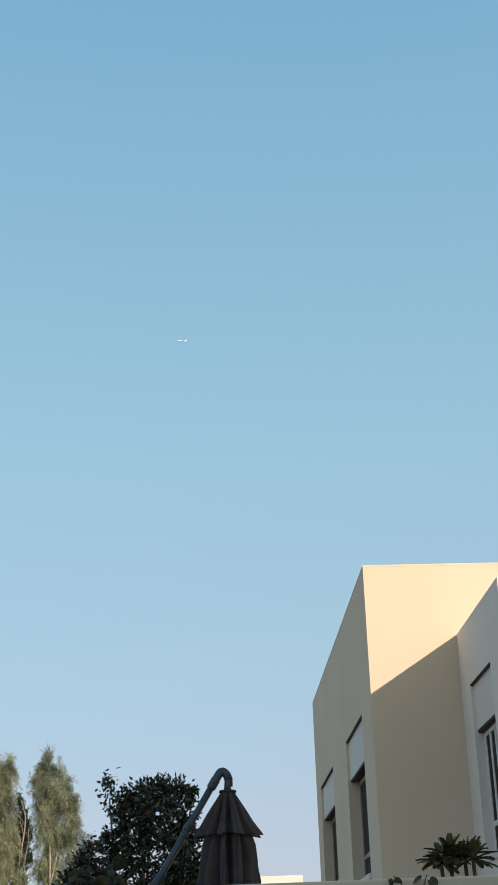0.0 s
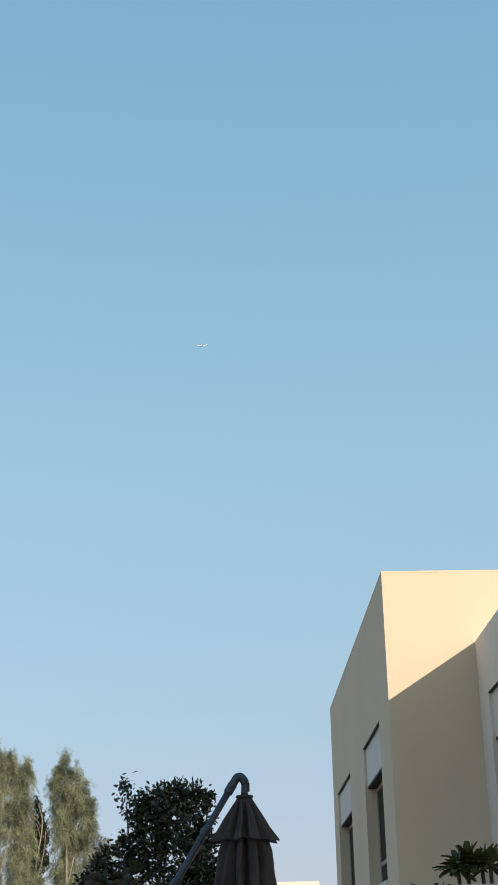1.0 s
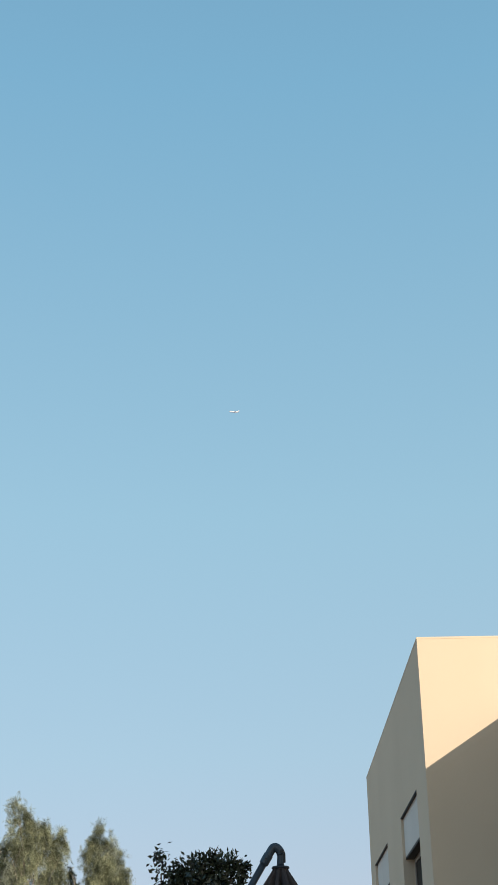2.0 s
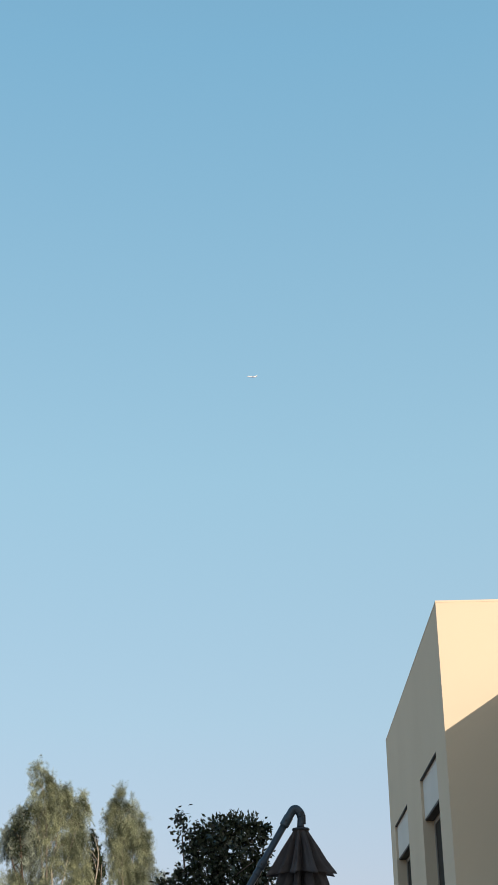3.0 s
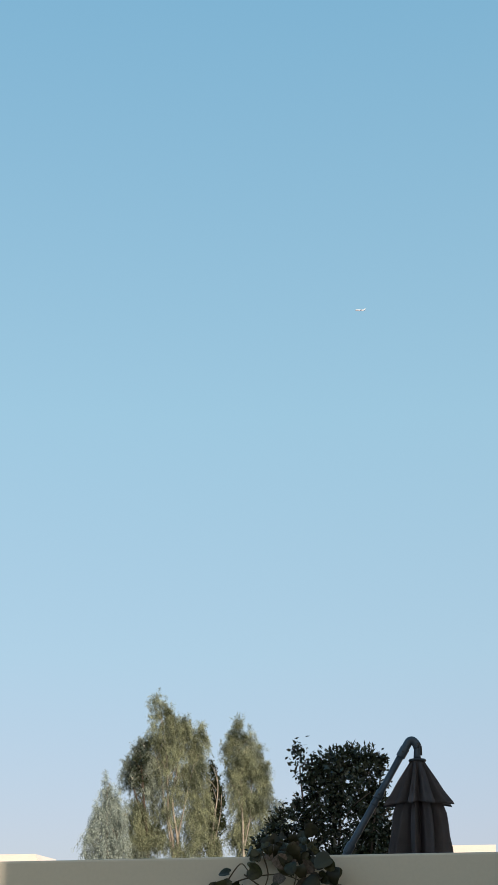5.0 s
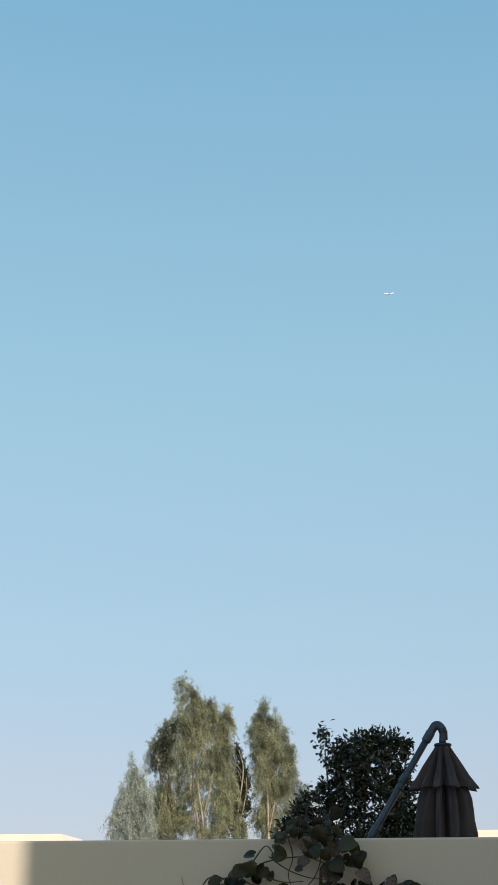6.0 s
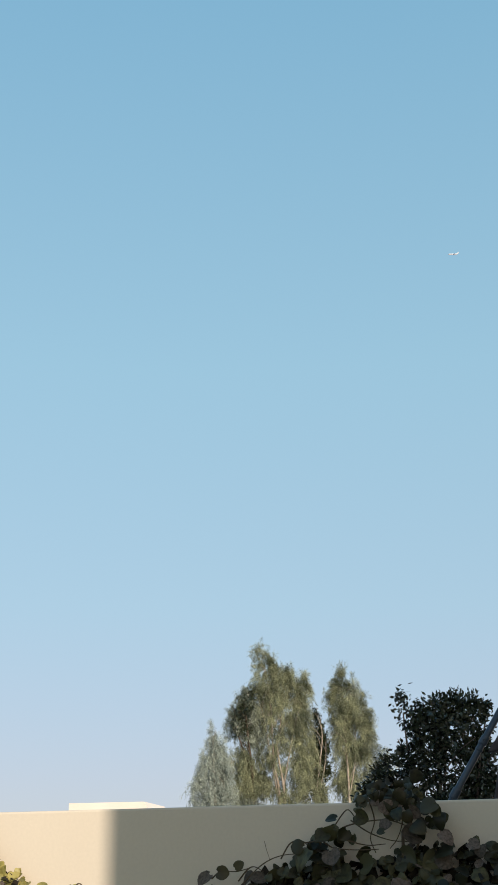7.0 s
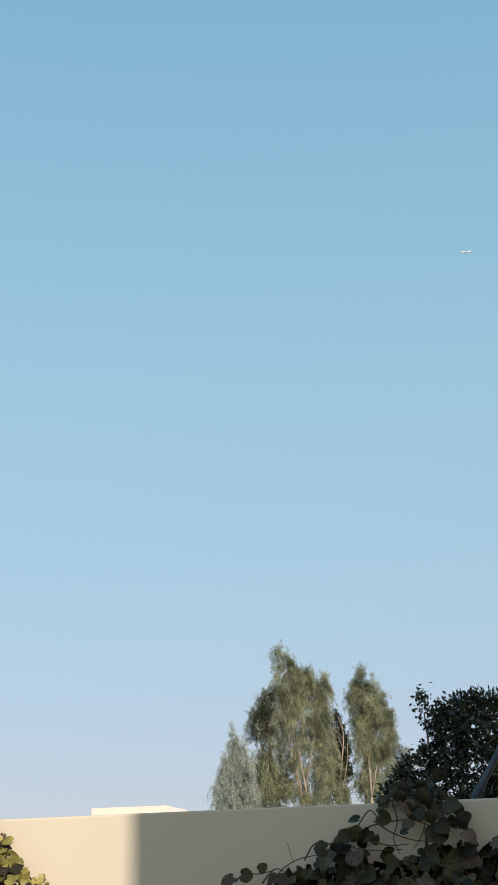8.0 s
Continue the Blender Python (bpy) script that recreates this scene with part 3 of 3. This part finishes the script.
    weeping_crown("crown", [(0.74, 7.2, 0.07, 0.36, 0.8), (0.64, 7.0, 0.08, 0.32, 0.9), (0.86, 6.95, 0.07, 0.3, 0.8), (1.1, 7.0, 0.07, 0.32, 0.7), (1.22, 6.8, 0.07, 0.3, 0.7), (0.52, 6.8, 0.07, 0.3, 0.7), (1.38, 6.4, 0.08, 0.34, 0.7), (1.5, 5.8, 0.08, 0.34, 0.7), (0.5, 6.2, 0.08, 0.4, 0.7), (0.70, 6.7, 0.22, 0.42, 1.0), (1.06, 6.5, 0.28, 0.44, 1.0), (0.76, 6.1, 0.28, 0.44, 1.0), (1.25, 6.15, 0.22, 0.44, 0.9),
                            (0.88, 5.4, 0.38, 0.5, 1.0), (1.35, 5.4, 0.25, 0.45, 0.8), (0.86, 4.6, 0.42, 0.55, 1.0), (1.4, 4.6, 0.28, 0.45, 0.8), (1.78, 5.1, 0.18, 0.4, 0.25)],
                  112000, LEAF_OLIVE, t, rng, "wispy grey-olive foliage")
    weeping_crown("pale_sprays", [(0.72, 7.0, 0.13, 0.42, 0.7), (1.12, 6.75, 0.16, 0.42, 0.8), (1.36, 6.2, 0.12, 0.4, 0.7), (1.5, 5.6, 0.12, 0.4, 0.7), (1.72, 5.1, 0.16, 0.4, 0.5)], 20000, LEAF_GREY, t, rng, "paler grey-green sprays")
    # low pale tree, a little nearer
    k = 33.5 / 35
    t = thing("tree", frame_m @ Matrix.Translation((0, -1.5, 1.55 * (1 - k))) @ Matrix.Scale(k, 4), "low feathery grey-green tree", "tree", "far trees")
    stems_of([([(-2.45, 0, -0.1), (-2.45, 0, 3.4), (-2.5, -0.1, 4.6), (-2.54, 0, 5.7)], 0.06), ([(-2.45, 0, 3.3), (-2.25, -0.15, 4.2), (-2.3, 0, 5.1)], 0.03)], BARK, t, "", py)
    weeping_crown("crown", [(-2.55, 5.6, 0.08, 0.34, 0.8), (-2.72, 5.1, 0.08, 0.3, 0.7), (-2.36, 5.3, 0.08, 0.3, 0.7), (-2.5, 5.3, 0.2, 0.36, 0.9), (-2.28, 5.05, 0.22, 0.42, 0.7), (-2.62, 4.8, 0.26, 0.36, 0.9), (-2.3, 4.5, 0.3, 0.42, 0.9), (-2.85, 4.4, 0.18, 0.26, 0.6), (-2.6, 4.2, 0.36, 0.36, 0.9), (-2.98, 4.15, 0.1, 0.18, 0.5), (-2.84, 4.75, 0.09, 0.3, 0.6)],
                  56000, LEAF_PALE, t, rng, "feathery pale grey-green foliage", 0.24)
    # dark young tree between the two
    t = thing("tree", frame_m @ Matrix.Translation((0, 0.3, 0)), "thin dark young tree between two taller trees", "tree", "far trees")
    stems_of([([(0.08, -0.2, 0), (0.08, -0.2, 4.0), (0.14, -0.25, 4.8), (0.24, -0.2, 5.6), (0.2, 0, 6.2)], 0.034), ([(0.09, -0.2, 4.1), (0.3, -0.2, 5.0), (0.34, 0, 5.8)], 0.018)], BARK, t, "pale thin trunk", py)
    crown("crown", [(0.08, 6.0, 0.12, 0.36, 0.5), (0.16, 5.5, 0.22, 0.4, 1), (0.15, 4.9, 0.24, 0.45, 1), (0.1, 4.35, 0.2, 0.35, 0.7)], 7500, 0.2, 0.09, 0.025, LEAF_DARK, t, rng, "sparse dark foliage", (0.05, 0.09), 60)
    # a second dark one, made up to deepen the shade on the tall tree's flank
    t = thing("tree", frame_m @ Matrix.Translation((0, -0.25, 0)), "added dark-leaved tree standing in for shade on the tall tree's flank", "tree", "far trees")
    stems_of([([(-1.5, 0.2, 0), (-1.5, 0.2, 4.0), (-1.6, 0, 5.4), (-1.72, 0, 6.5)], 0.05), ([(-1.55, 0.1, 4.8), (-1.85, 0, 5.6), (-1.95, 0, 6.1)], 0.025)], BARK_DARK, t, "", py)
    crown("crown", [(-1.72, 6.35, 0.18, 0.36, 1.0), (-1.93, 6.0, 0.16, 0.3, 1.0), (-1.55, 6.6, 0.12, 0.24, 0.7), (-1.7, 5.75, 0.2, 0.25, 0.7)], 1300, 0.3, 0.10, 0.026, LEAF_DARK, t, rng, "sparse dark foliage", (0.06, 0.10), 40)


far_trees()


def shrub():
    s = thing("shrub", Matrix.Translation(bearing(-5.0, 9.4)) @ pose(0, 0, 0, 0, 0, 5.0), "dense dark green clipped ficus shrub beyond the wall", "shrub")
    rng, py = np.random.default_rng(8), random.Random(8)
    tops = [(0.1, 0, 2.85), (-0.2, 0, 2.8), (0.35, 0, 2.75), (-0.3, 0.1, 2.4), (0.3, -0.1, 2.5), (0.05, 0.2, 2.6)]
    part("trunk", limbs(bmesh.new(), (0.05, 0, 0), tops, 0.035, py, 0.45), BARK_DARK, s, "", True)
    lobes = [(0.11, 2.72, 0.28, 0.22, 1.1), (-0.08, 2.72, 0.10, 0.15, 1.0), (0.20, 2.855, 0.17, 0.11, 1.2), (0.0, 2.83, 0.16, 0.11, 1.2), (0.29, 2.78, 0.11, 0.15, 1.2), (0.12, 2.45, 0.31, 0.3, 1.0), (-0.08, 2.56, 0.17, 0.23, 1.0), (-0.22, 2.47, 0.17, 0.15, 1.0), (-0.33, 2.36, 0.16, 0.13, 1.0),
             (0.30, 2.40, 0.14, 0.3, 1.4), (0.22, 2.28, 0.24, 0.14, 1.0), (-0.42, 2.26, 0.13, 0.12, 1.0), (0.0, 2.12, 0.48, 0.22, 0.7), (-0.2, 2.95, 0.022, 0.06, 2.0), (-0.235, 2.92, 0.022, 0.03, 1.6), (-0.19, 2.82, 0.025, 0.09, 2.0)]
    crown("crown", [(x, z - 0.025, rx, rz, w) for x, z, rx, rz, w in lobes], 13300, 0.05, 0.038, 0.019, LEAF_DARK, s, rng, "small glossy dark leaves with gaps of sky", (0.02, 0.02), 12, deep=0.7)


shrub()


def yucca():
    y = thing("yucca", Matrix.Translation(bearing(9.0, 7.8)) @ pose(0, 0, 0, 0, 0, -9.0), "dark green spiky yucca showing over the wall", "plant")
    rng = random.Random(4)
    heads = [((-0.25, 0.0, 2.185), -0.30), ((-0.20, 0.03, 2.215), 0.15), ((-0.075, 0.0, 2.19), 0.3), ((-0.12, 0.04, 2.205), -0.2)]
    for (x, d, z), lean in heads:
        line = arc([(x * 0.6 - 0.05, d, 0), (x * 0.8, d, 1.2), (x, d, z)], 5)
        part("stem", tube(bmesh.new(), line, [0.016 - 0.0005 * i for i in range(len(line))], 8), BARK_DARK, y, "", True)
        bm = bmesh.new()
        for k in range(38):
            az, el = k * 2.399963, rng.uniform(-0.35, 1.35)
            L = rng.uniform(0.10, 0.17)
            way = Vector((math.cos(az) * math.cos(el) + lean * 0.5, math.sin(az) * math.cos(el), math.sin(el) + 0.15)).normalized()
            side = way.cross(Vector((0, 0, 1)) if abs(way.z) < 0.95 else Vector((1, 0, 0))).normalized()
            b0 = Vector((x, d, z))
            prev = None
            for i in range(5):
                t = i / 4
                p = b0 + way * L * t + Vector((0, 0, -0.035 * t * t))
                w = 0.007 + 0.0125 * math.sin(min(1.0, t * 1.25) * 1.75) * (1.0 if t < 0.9 else 0.45)
                up = side.cross(way) * w * 0.5
                row = [bm.verts.new(p + side * w + up), bm.verts.new(p), bm.verts.new(p - side * w + up)]
                if prev:
                    bm.faces.new((prev[0], row[0], row[1], prev[1]))
                    bm.faces.new((prev[1], row[1], row[2], prev[2]))
                prev = row
        part("leaf_rosette", bm, LEAF_YUCCA, y, "spiky dark green leaves")


yucca()


# ---- vines on the garden wall ----
def leaf_mesh(name, curl, heart, mat):
    """A broad rounded leaf, folded at its midrib: stalk at the origin, tip along +y, face to +z."""
    bm = bmesh.new()
    rows = []
    for i, (t, w) in enumerate(((0.0, 0.18), (0.12, 0.43), (0.35, 0.56), (0.6, 0.52), (0.84, 0.34), (1.0, 0.07))):
        back = -heart * 0.14 if i < 2 else 0
        z = -curl * t * t * 0.5
        rows.append([bm.verts.new((-w, t + back, z + w * 0.28 - curl * 0.12)), bm.verts.new((-w * 0.5, t, z + w * 0.16)), bm.verts.new((0, t, z)), bm.verts.new((w * 0.5, t, z + w * 0.16)), bm.verts.new((w, t + back, z + w * 0.28 - curl * 0.12))])
    for a, b in zip(rows, rows[1:]):
        for k in range(4):
            bm.faces.new((a[k], a[k + 1], b[k + 1], b[k]))
    return mesh_of(name, bm, mat, True)


LEAVES = {mat.name: [leaf_mesh("leaf", 0.25, 1.0, mat), leaf_mesh("leaf", 0.7, 0.6, mat), leaf_mesh("leaf", -0.3, 1.0, mat), leaf_mesh("leaf", 1.0, 0.8, mat)] for mat in (LEAF_SHADE_TONED, LEAF_SUN_TONED, LEAF_DRY)}

CROWD = {LEAF_SHADE_TONED.name: SHADE_TONED_CROWD, LEAF_SUN_TONED.name: SUN_TONED_CROWD}


def vine(name_label, spots, stems, fill, seed, mat=LEAF_SHADE_TONED, dry=()):
    """spots: places (x, y, z, size) of single leaves in the wall's frame; dry: the same of dusty withered ones; stems:
    lines; fill: places of crowded inner leaves, coloured near black to paint the shade in the gaps.
    """
    v = thing("climbing_vine", wall_frame, name_label, "vine", "vines on the garden wall")
    rng = random.Random(seed)
    for line, r in stems:
        pts = arc(line, 5)
        n = len(pts)
        part("stem", tube(bmesh.new(), pts, [r * (1 - 0.5 * i / n) for i in range(n)], 6), STEM_VINE, v, "", True)
    made, crowd_v, crowd_f = 0, [], []
    ordered = list(spots)
    rng.shuffle(ordered)
    for x, y, z, size in (*dry, *ordered):
        face = Vector((rng.gauss(0, 0.6), -1, rng.gauss(0.45, 0.55))).normalized()
        tip = Vector((rng.gauss(0, 0.75), rng.gauss(-0.25, 0.3), rng.uniform(-1.0, 0.2)))
        tip = (tip - face * tip.dot(face)).normalized()
        side = tip.cross(face)
        withered = (x, y, z, size) in dry or (len(fill) and rng.random() < 0.09)
        me = rng.choice(LEAVES[LEAF_DRY.name if withered else mat.name])
        place = Matrix.Translation((x, y, z)) @ Matrix((side, tip, face)).transposed().to_4x4() @ Matrix.Diagonal((size * rng.uniform(0.85, 1.1), size, size, 1))
        if made >= 290 and not withered:
            n = len(crowd_v)
            crowd_v += [place @ c.co for c in me.vertices]
            crowd_f += [[n + i for i in p.vertices] for p in me.polygons]
            continue
        made += 1
        ob = new("leaf", me)
        ob.parent, ob.matrix_basis = v, place
    if crowd_f:
        me = bpy.data.meshes.new("crowded_leaves")
        me.from_pydata(crowd_v, [], crowd_f)
        me.materials.append(CROWD[mat.name])
        me.polygons.foreach_set("use_smooth", [True] * len(me.polygons))
        ob = new("crowded_leaves", me)
        ob.parent = v
        tagged(ob, "crowded smaller leaves", kind="stuff")
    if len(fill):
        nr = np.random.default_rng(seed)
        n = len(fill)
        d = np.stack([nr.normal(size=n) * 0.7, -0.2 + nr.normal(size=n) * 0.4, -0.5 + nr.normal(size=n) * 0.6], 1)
        ob = leaf_cloud("inner_foliage", fill, d, nr.uniform(0.05, 0.11, n), nr.uniform(0.05, 0.09, n), LEAF_GAP_SHADE, v, nr, "crowded near-black inner leaves painting the shade in the gaps")
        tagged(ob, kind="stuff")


def height_on(profile, x):
    for (x0, z0), (x1, z1) in zip(profile, profile[1:]):
        if x0 <= x <= x1:
            return z0 + (z1 - z0) * (x - x0) / (x1 - x0)
    return None


def vines():
    rng = random.Random(21)
    # the large shaded vine that climbs over the wall's top
    top = VINE_TOP
    x0, x1 = top[0][0], top[-1][0]
    spots, fill = [], []
    while len(spots) < 620:
        x = rng.uniform(x0, x1)
        depth = rng.random() ** 1.3 * 0.5
        z = height_on(top, x) + 0.008 - depth
        if z > 1.25:
            spots.append((x, -0.05 - min(0.32, depth * 0.75) * rng.uniform(0.6, 1.0), z, rng.choice((0.035, 0.045, 0.05, 0.06, 0.09)) * rng.uniform(0.85, 1.15)))
    # the tent of shoots that leans on the coping, open in its middle
    for line, count, near, size in VINE_RIDGES:
        pts = arc([(x, 0, z) for x, z in line], 6)
        for _ in range(count):
            q = rng.choice(pts)
            z = q[2] + rng.gauss(0, near)
            over = z > WALL_H - 0.03
            spots.append((q[0] + rng.gauss(0, near), rng.uniform(-0.1, 0.1) if over else rng.uniform(-0.13, -0.05), z, rng.uniform(*size)))
    # single leaves that stand out along the shoots
    spots += [(x, -0.14, z, size) for x, z, size in ((-2.20, 1.55, 0.08), (-2.11, 1.71, 0.075), (-2.07, 1.72, 0.06), (-2.01, 1.58, 0.09), (-1.98, 1.74, 0.05), (-1.63, 1.83, 0.07), (-1.60, 1.82, 0.105), (-1.51, 1.90, 0.07), (-1.47, 1.91, 0.085),
                                                     (-1.36, 1.98, 0.07), (-1.33, 1.74, 0.10), (-1.49, 1.81, 0.09), (-0.96, 2.03, 0.085), (-0.98, 2.01, 0.06), (-0.94, 1.98, 0.075), (-1.08, 1.93, 0.07), (-1.04, 1.92, 0.07), (-0.95, 1.89, 0.08), (-0.89, 1.81, 0.10), (-1.22, 1.90, 0.04))]
    dry = [(x, -0.10, z, size) for x, z, size in ((-1.18, 2.02, 0.07), (-1.10, 2.01, 0.07), (-1.20, 1.95, 0.06), (-1.05, 1.88, 0.10), (-1.42, 1.60, 0.11), (-1.33, 1.60, 0.11), (-1.2, 1.58, 0.10), (-1.90, 1.71, 0.07), (-1.84, 1.69, 0.07), (-0.82, 1.84, 0.06), (-0.76, 1.83, 0.06), (-0.72, 1.62, 0.08))]
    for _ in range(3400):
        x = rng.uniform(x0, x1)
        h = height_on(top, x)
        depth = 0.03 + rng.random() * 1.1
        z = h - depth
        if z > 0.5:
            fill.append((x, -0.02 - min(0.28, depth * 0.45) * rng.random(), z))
    climbers = [([(-1.36, -0.2, 0.02), (-1.31, -0.1, 0.8), (-1.16, -0.08, 1.5), (-1.14, -0.07, 1.9)], 0.016),
                ([(-1.08, -0.1, 1.2), (-1.12, -0.07, 1.6), (-1.06, -0.05, 1.9), (-1.1, 0.0, 2.06)], 0.010),
                ([(-0.66, -0.2, 0.02), (-0.66, -0.14, 0.9), (-0.56, -0.1, 1.5), (-0.6, -0.1, 1.78)], 0.014)]
    shoots = [[(-1.53, 1.87), (-1.50, 1.91), (-1.42, 2.01), (-1.375, 1.976), (-1.355, 2.03)],
              [(-1.364, 1.947), (-1.355, 2.027), (-1.32, 2.06)],
              [(-1.48, 1.905), (-1.407, 1.937), (-1.287, 1.956), (-1.192, 1.953), (-1.101, 1.917), (-1.055, 1.893)],
              [(-1.53, 1.855), (-1.47, 1.825), (-1.34, 1.816), (-1.257, 1.818)],
              [(-1.421, 1.864), (-1.315, 1.838), (-1.221, 1.842)],
              [(-1.31, 2.07), (-1.28, 1.96), (-1.295, 1.87), (-1.27, 1.80)],
              [(-1.17, 2.06), (-1.14, 1.96), (-1.16, 1.87), (-1.20, 1.82)],
              [(-1.40, 1.96), (-1.31, 1.90), (-1.20, 1.86), (-1.10, 1.85)],
              [(-2.23, 1.49), (-2.133, 1.544), (-2.065, 1.566), (-1.972, 1.643), (-1.847, 1.754), (-1.736, 1.798), (-1.60, 1.80)],
              [(-1.75, 1.78), (-1.70, 1.854), (-1.638, 1.863), (-1.602, 1.83)],
              [(-1.68, 1.80), (-1.64, 1.85), (-1.58, 1.86), (-1.53, 1.88)],
              [(-2.14, 1.521), (-2.114, 1.60), (-2.108, 1.665)],
              [(-2.11, 1.69), (-2.06, 1.725), (-1.983, 1.723), (-1.909, 1.739)],
              [(-1.971, 1.677), (-1.921, 1.733), (-1.884, 1.744), (-1.84, 1.72)]]
    runners = [([(x, -0.11 if z < 1.9 else -0.07, z) for x, z in line], 0.0042) for line in shoots]
    runners.append(([(-1.86, -0.012, 1.87), (-1.85, -0.012, 1.83), (-1.83, -0.02, 1.78)], 0.0015))
    stems = climbers + runners
    vine("large shaded vine with darkened green leaves climbing over the garden wall", spots, stems, np.array(fill), 31, dry=dry)
    # the sunlit vine further along the wall
    top = SUN_VINE_TOP
    x0, x1 = top[0][0], top[-1][0]
    spots, fill = [], []
    while len(spots) < 400:
        x = rng.uniform(x0, x1)
        h = height_on(top, x)
        depth = rng.random() ** 1.4 * 0.6
        z = h - depth
        if z < 1.2:
            continue
        spots.append((x, -0.05 - min(0.25, depth * 0.6) * rng.uniform(0.5, 1.0), z, rng.uniform(0.03, 0.068)))
    spots += [(-2.93, -0.13, 1.64, 0.045), (-2.88, -0.14, 1.65, 0.05), (-2.83, -0.13, 1.665, 0.035), (-2.76, -0.13, 1.645, 0.045), (-2.79, -0.12, 1.60, 0.05), (-2.745, -0.13, 1.60, 0.04), (-2.92, -0.12, 1.57, 0.055)]
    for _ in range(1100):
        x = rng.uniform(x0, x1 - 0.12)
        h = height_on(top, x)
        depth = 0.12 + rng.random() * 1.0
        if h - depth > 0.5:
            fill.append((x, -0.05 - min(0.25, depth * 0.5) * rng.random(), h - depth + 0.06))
    stems = [([(-3.4, -0.2, 0.02), (-3.3, -0.12, 0.9), (-3.35, -0.1, 1.6), (-3.5, -0.08, 2.0)], 0.014),
             ([(-3.02, -0.10, 1.50), (-2.98, -0.13, 1.60), (-2.93, -0.13, 1.64), (-2.83, -0.13, 1.65), (-2.76, -0.12, 1.61), (-2.73, -0.12, 1.50)], 0.006),
             ([(-2.86, -0.12, 1.62), (-2.82, -0.13, 1.675), (-2.78, -0.12, 1.64), (-2.75, -0.12, 1.55)], 0.004)]
    vine("sunlit vine with brightened yellow-green leaves on the cream wall", spots, stems, np.array(fill), 41, LEAF_SUN_TONED)
    # a sprig over the coping
    spots = [(0.25, -0.04, 2.045, 0.035), (0.27, -0.06, 2.04, 0.035), (0.40, -0.04, 2.045, 0.05), (0.44, -0.06, 2.035, 0.045), (0.37, -0.05, 1.98, 0.07), (0.30, -0.06, 1.93, 0.07), (0.45, -0.05, 1.92, 0.08)]
    vine("small vine sprig with dark leaves at the wall's top", spots, [([(0.35, -0.05, 0.02), (0.40, -0.03, 1.2), (0.35, -0.03, 1.9), (0.27, -0.03, 2.06)], 0.006), ([(0.37, -0.03, 1.9), (0.43, -0.03, 2.06)], 0.004)], [], 51)


VINE_TOP = [(-2.30, 1.42), (-2.15, 1.51), (-2.02, 1.62), (-1.86, 1.70), (-1.74, 1.78), (-1.58, 1.80), (-1.39, 1.79), (-1.23, 1.80), (-1.10, 1.83), (-1.0, 1.835), (-0.92, 1.85), (-0.83, 1.82), (-0.69, 1.815), (-0.45, 1.74), (0.0, 1.55), (0.2, 1.4)]
VINE_RIDGES = [([(-1.62, 1.82), (-1.54, 1.85), (-1.47, 1.91), (-1.42, 1.93)], 18, 0.02, (0.03, 0.065)),
               ([(-1.37, 2.06), (-1.28, 2.08), (-1.17, 2.11), (-1.08, 2.07)], 70, 0.022, (0.03, 0.065)),
               ([(-1.30, 2.05), (-1.22, 2.03), (-1.08, 2.03)], 14, 0.02, (0.035, 0.07)),
               ([(-1.08, 2.05), (-1.03, 1.99), (-1.0, 1.94), (-0.96, 1.90)], 18, 0.02, (0.03, 0.06))]
SUN_VINE_TOP = [(-3.9, 2.15), (-3.5, 2.03), (-3.37, 1.93), (-3.30, 1.85), (-3.2, 1.77), (-3.16, 1.70), (-3.08, 1.66), (-3.03, 1.60), (-2.98, 1.58), (-2.9, 1.53), (-2.78, 1.47)]
vines()


# ---- a far airliner ----
def airliner():
    level = 4700 * math.cos(radians(26.5))
    a = thing("airliner", Matrix.Translation(bearing(-3.0, level, 4700 * math.sin(radians(26.5)))) @ pose(0, 0, 0, 20, 3, 6), "distant white airliner high in the clear sky", "aeroplane")
    line = [(-17, 0, -0.3), (-16.2, 0, -0.1), (-14, 0, 0), (0, 0, 0), (9, 0, 0.1), (14, 0, 0.9), (17, 0, 1.6)]
    part("fuselage", tube(bmesh.new(), line, [0.4, 1.5, 2.4, 2.5, 2.5, 1.5, 0.4], 16), WHITE_SKIN, a, "white body", True)

    def vane(pts, thick):
        bm = bmesh.new()
        lo = [bm.verts.new(Vector(p) - Vector(thick)) for p in pts]
        hi = [bm.verts.new(Vector(p) + Vector(thick)) for p in pts]
        n = len(pts)
        bm.faces.new(lo[::-1])
        bm.faces.new(hi)
        for k in range(n):
            bm.faces.new((lo[k], lo[(k + 1) % n], hi[(k + 1) % n], hi[k]))
        return bm

    for s in (-1, 1):
        part("wing", vane([(-4, s * 1.5, -0.6), (3, s * 1.5, -0.6), (6.5, s * 16, 0.8), (4.5, s * 16, 0.8)], (0, 0, 0.25)), WHITE_SKIN, a)
        part("tailplane", vane([(12.5, s * 0.8, 1.3), (15.5, s * 0.8, 1.4), (17, s * 6, 1.9), (15.6, s * 6, 1.9)], (0, 0, 0.15)), WHITE_SKIN, a)
        part("engine", tube(bmesh.new(), [(-3.4, s * 5.5, -1.6), (-2.8, s * 5.5, -1.6), (0.6, s * 5.5, -1.4)], [0.9, 1.05, 0.6], 12), WHITE_SKIN, a)
    part("tail_fin", vane([(11, 0, 1.8), (15.5, 0, 1.8), (18.2, 0, 7.4), (16, 0, 7.4)], (0, 0.15, 0)), WHITE_SKIN, a)


airliner()
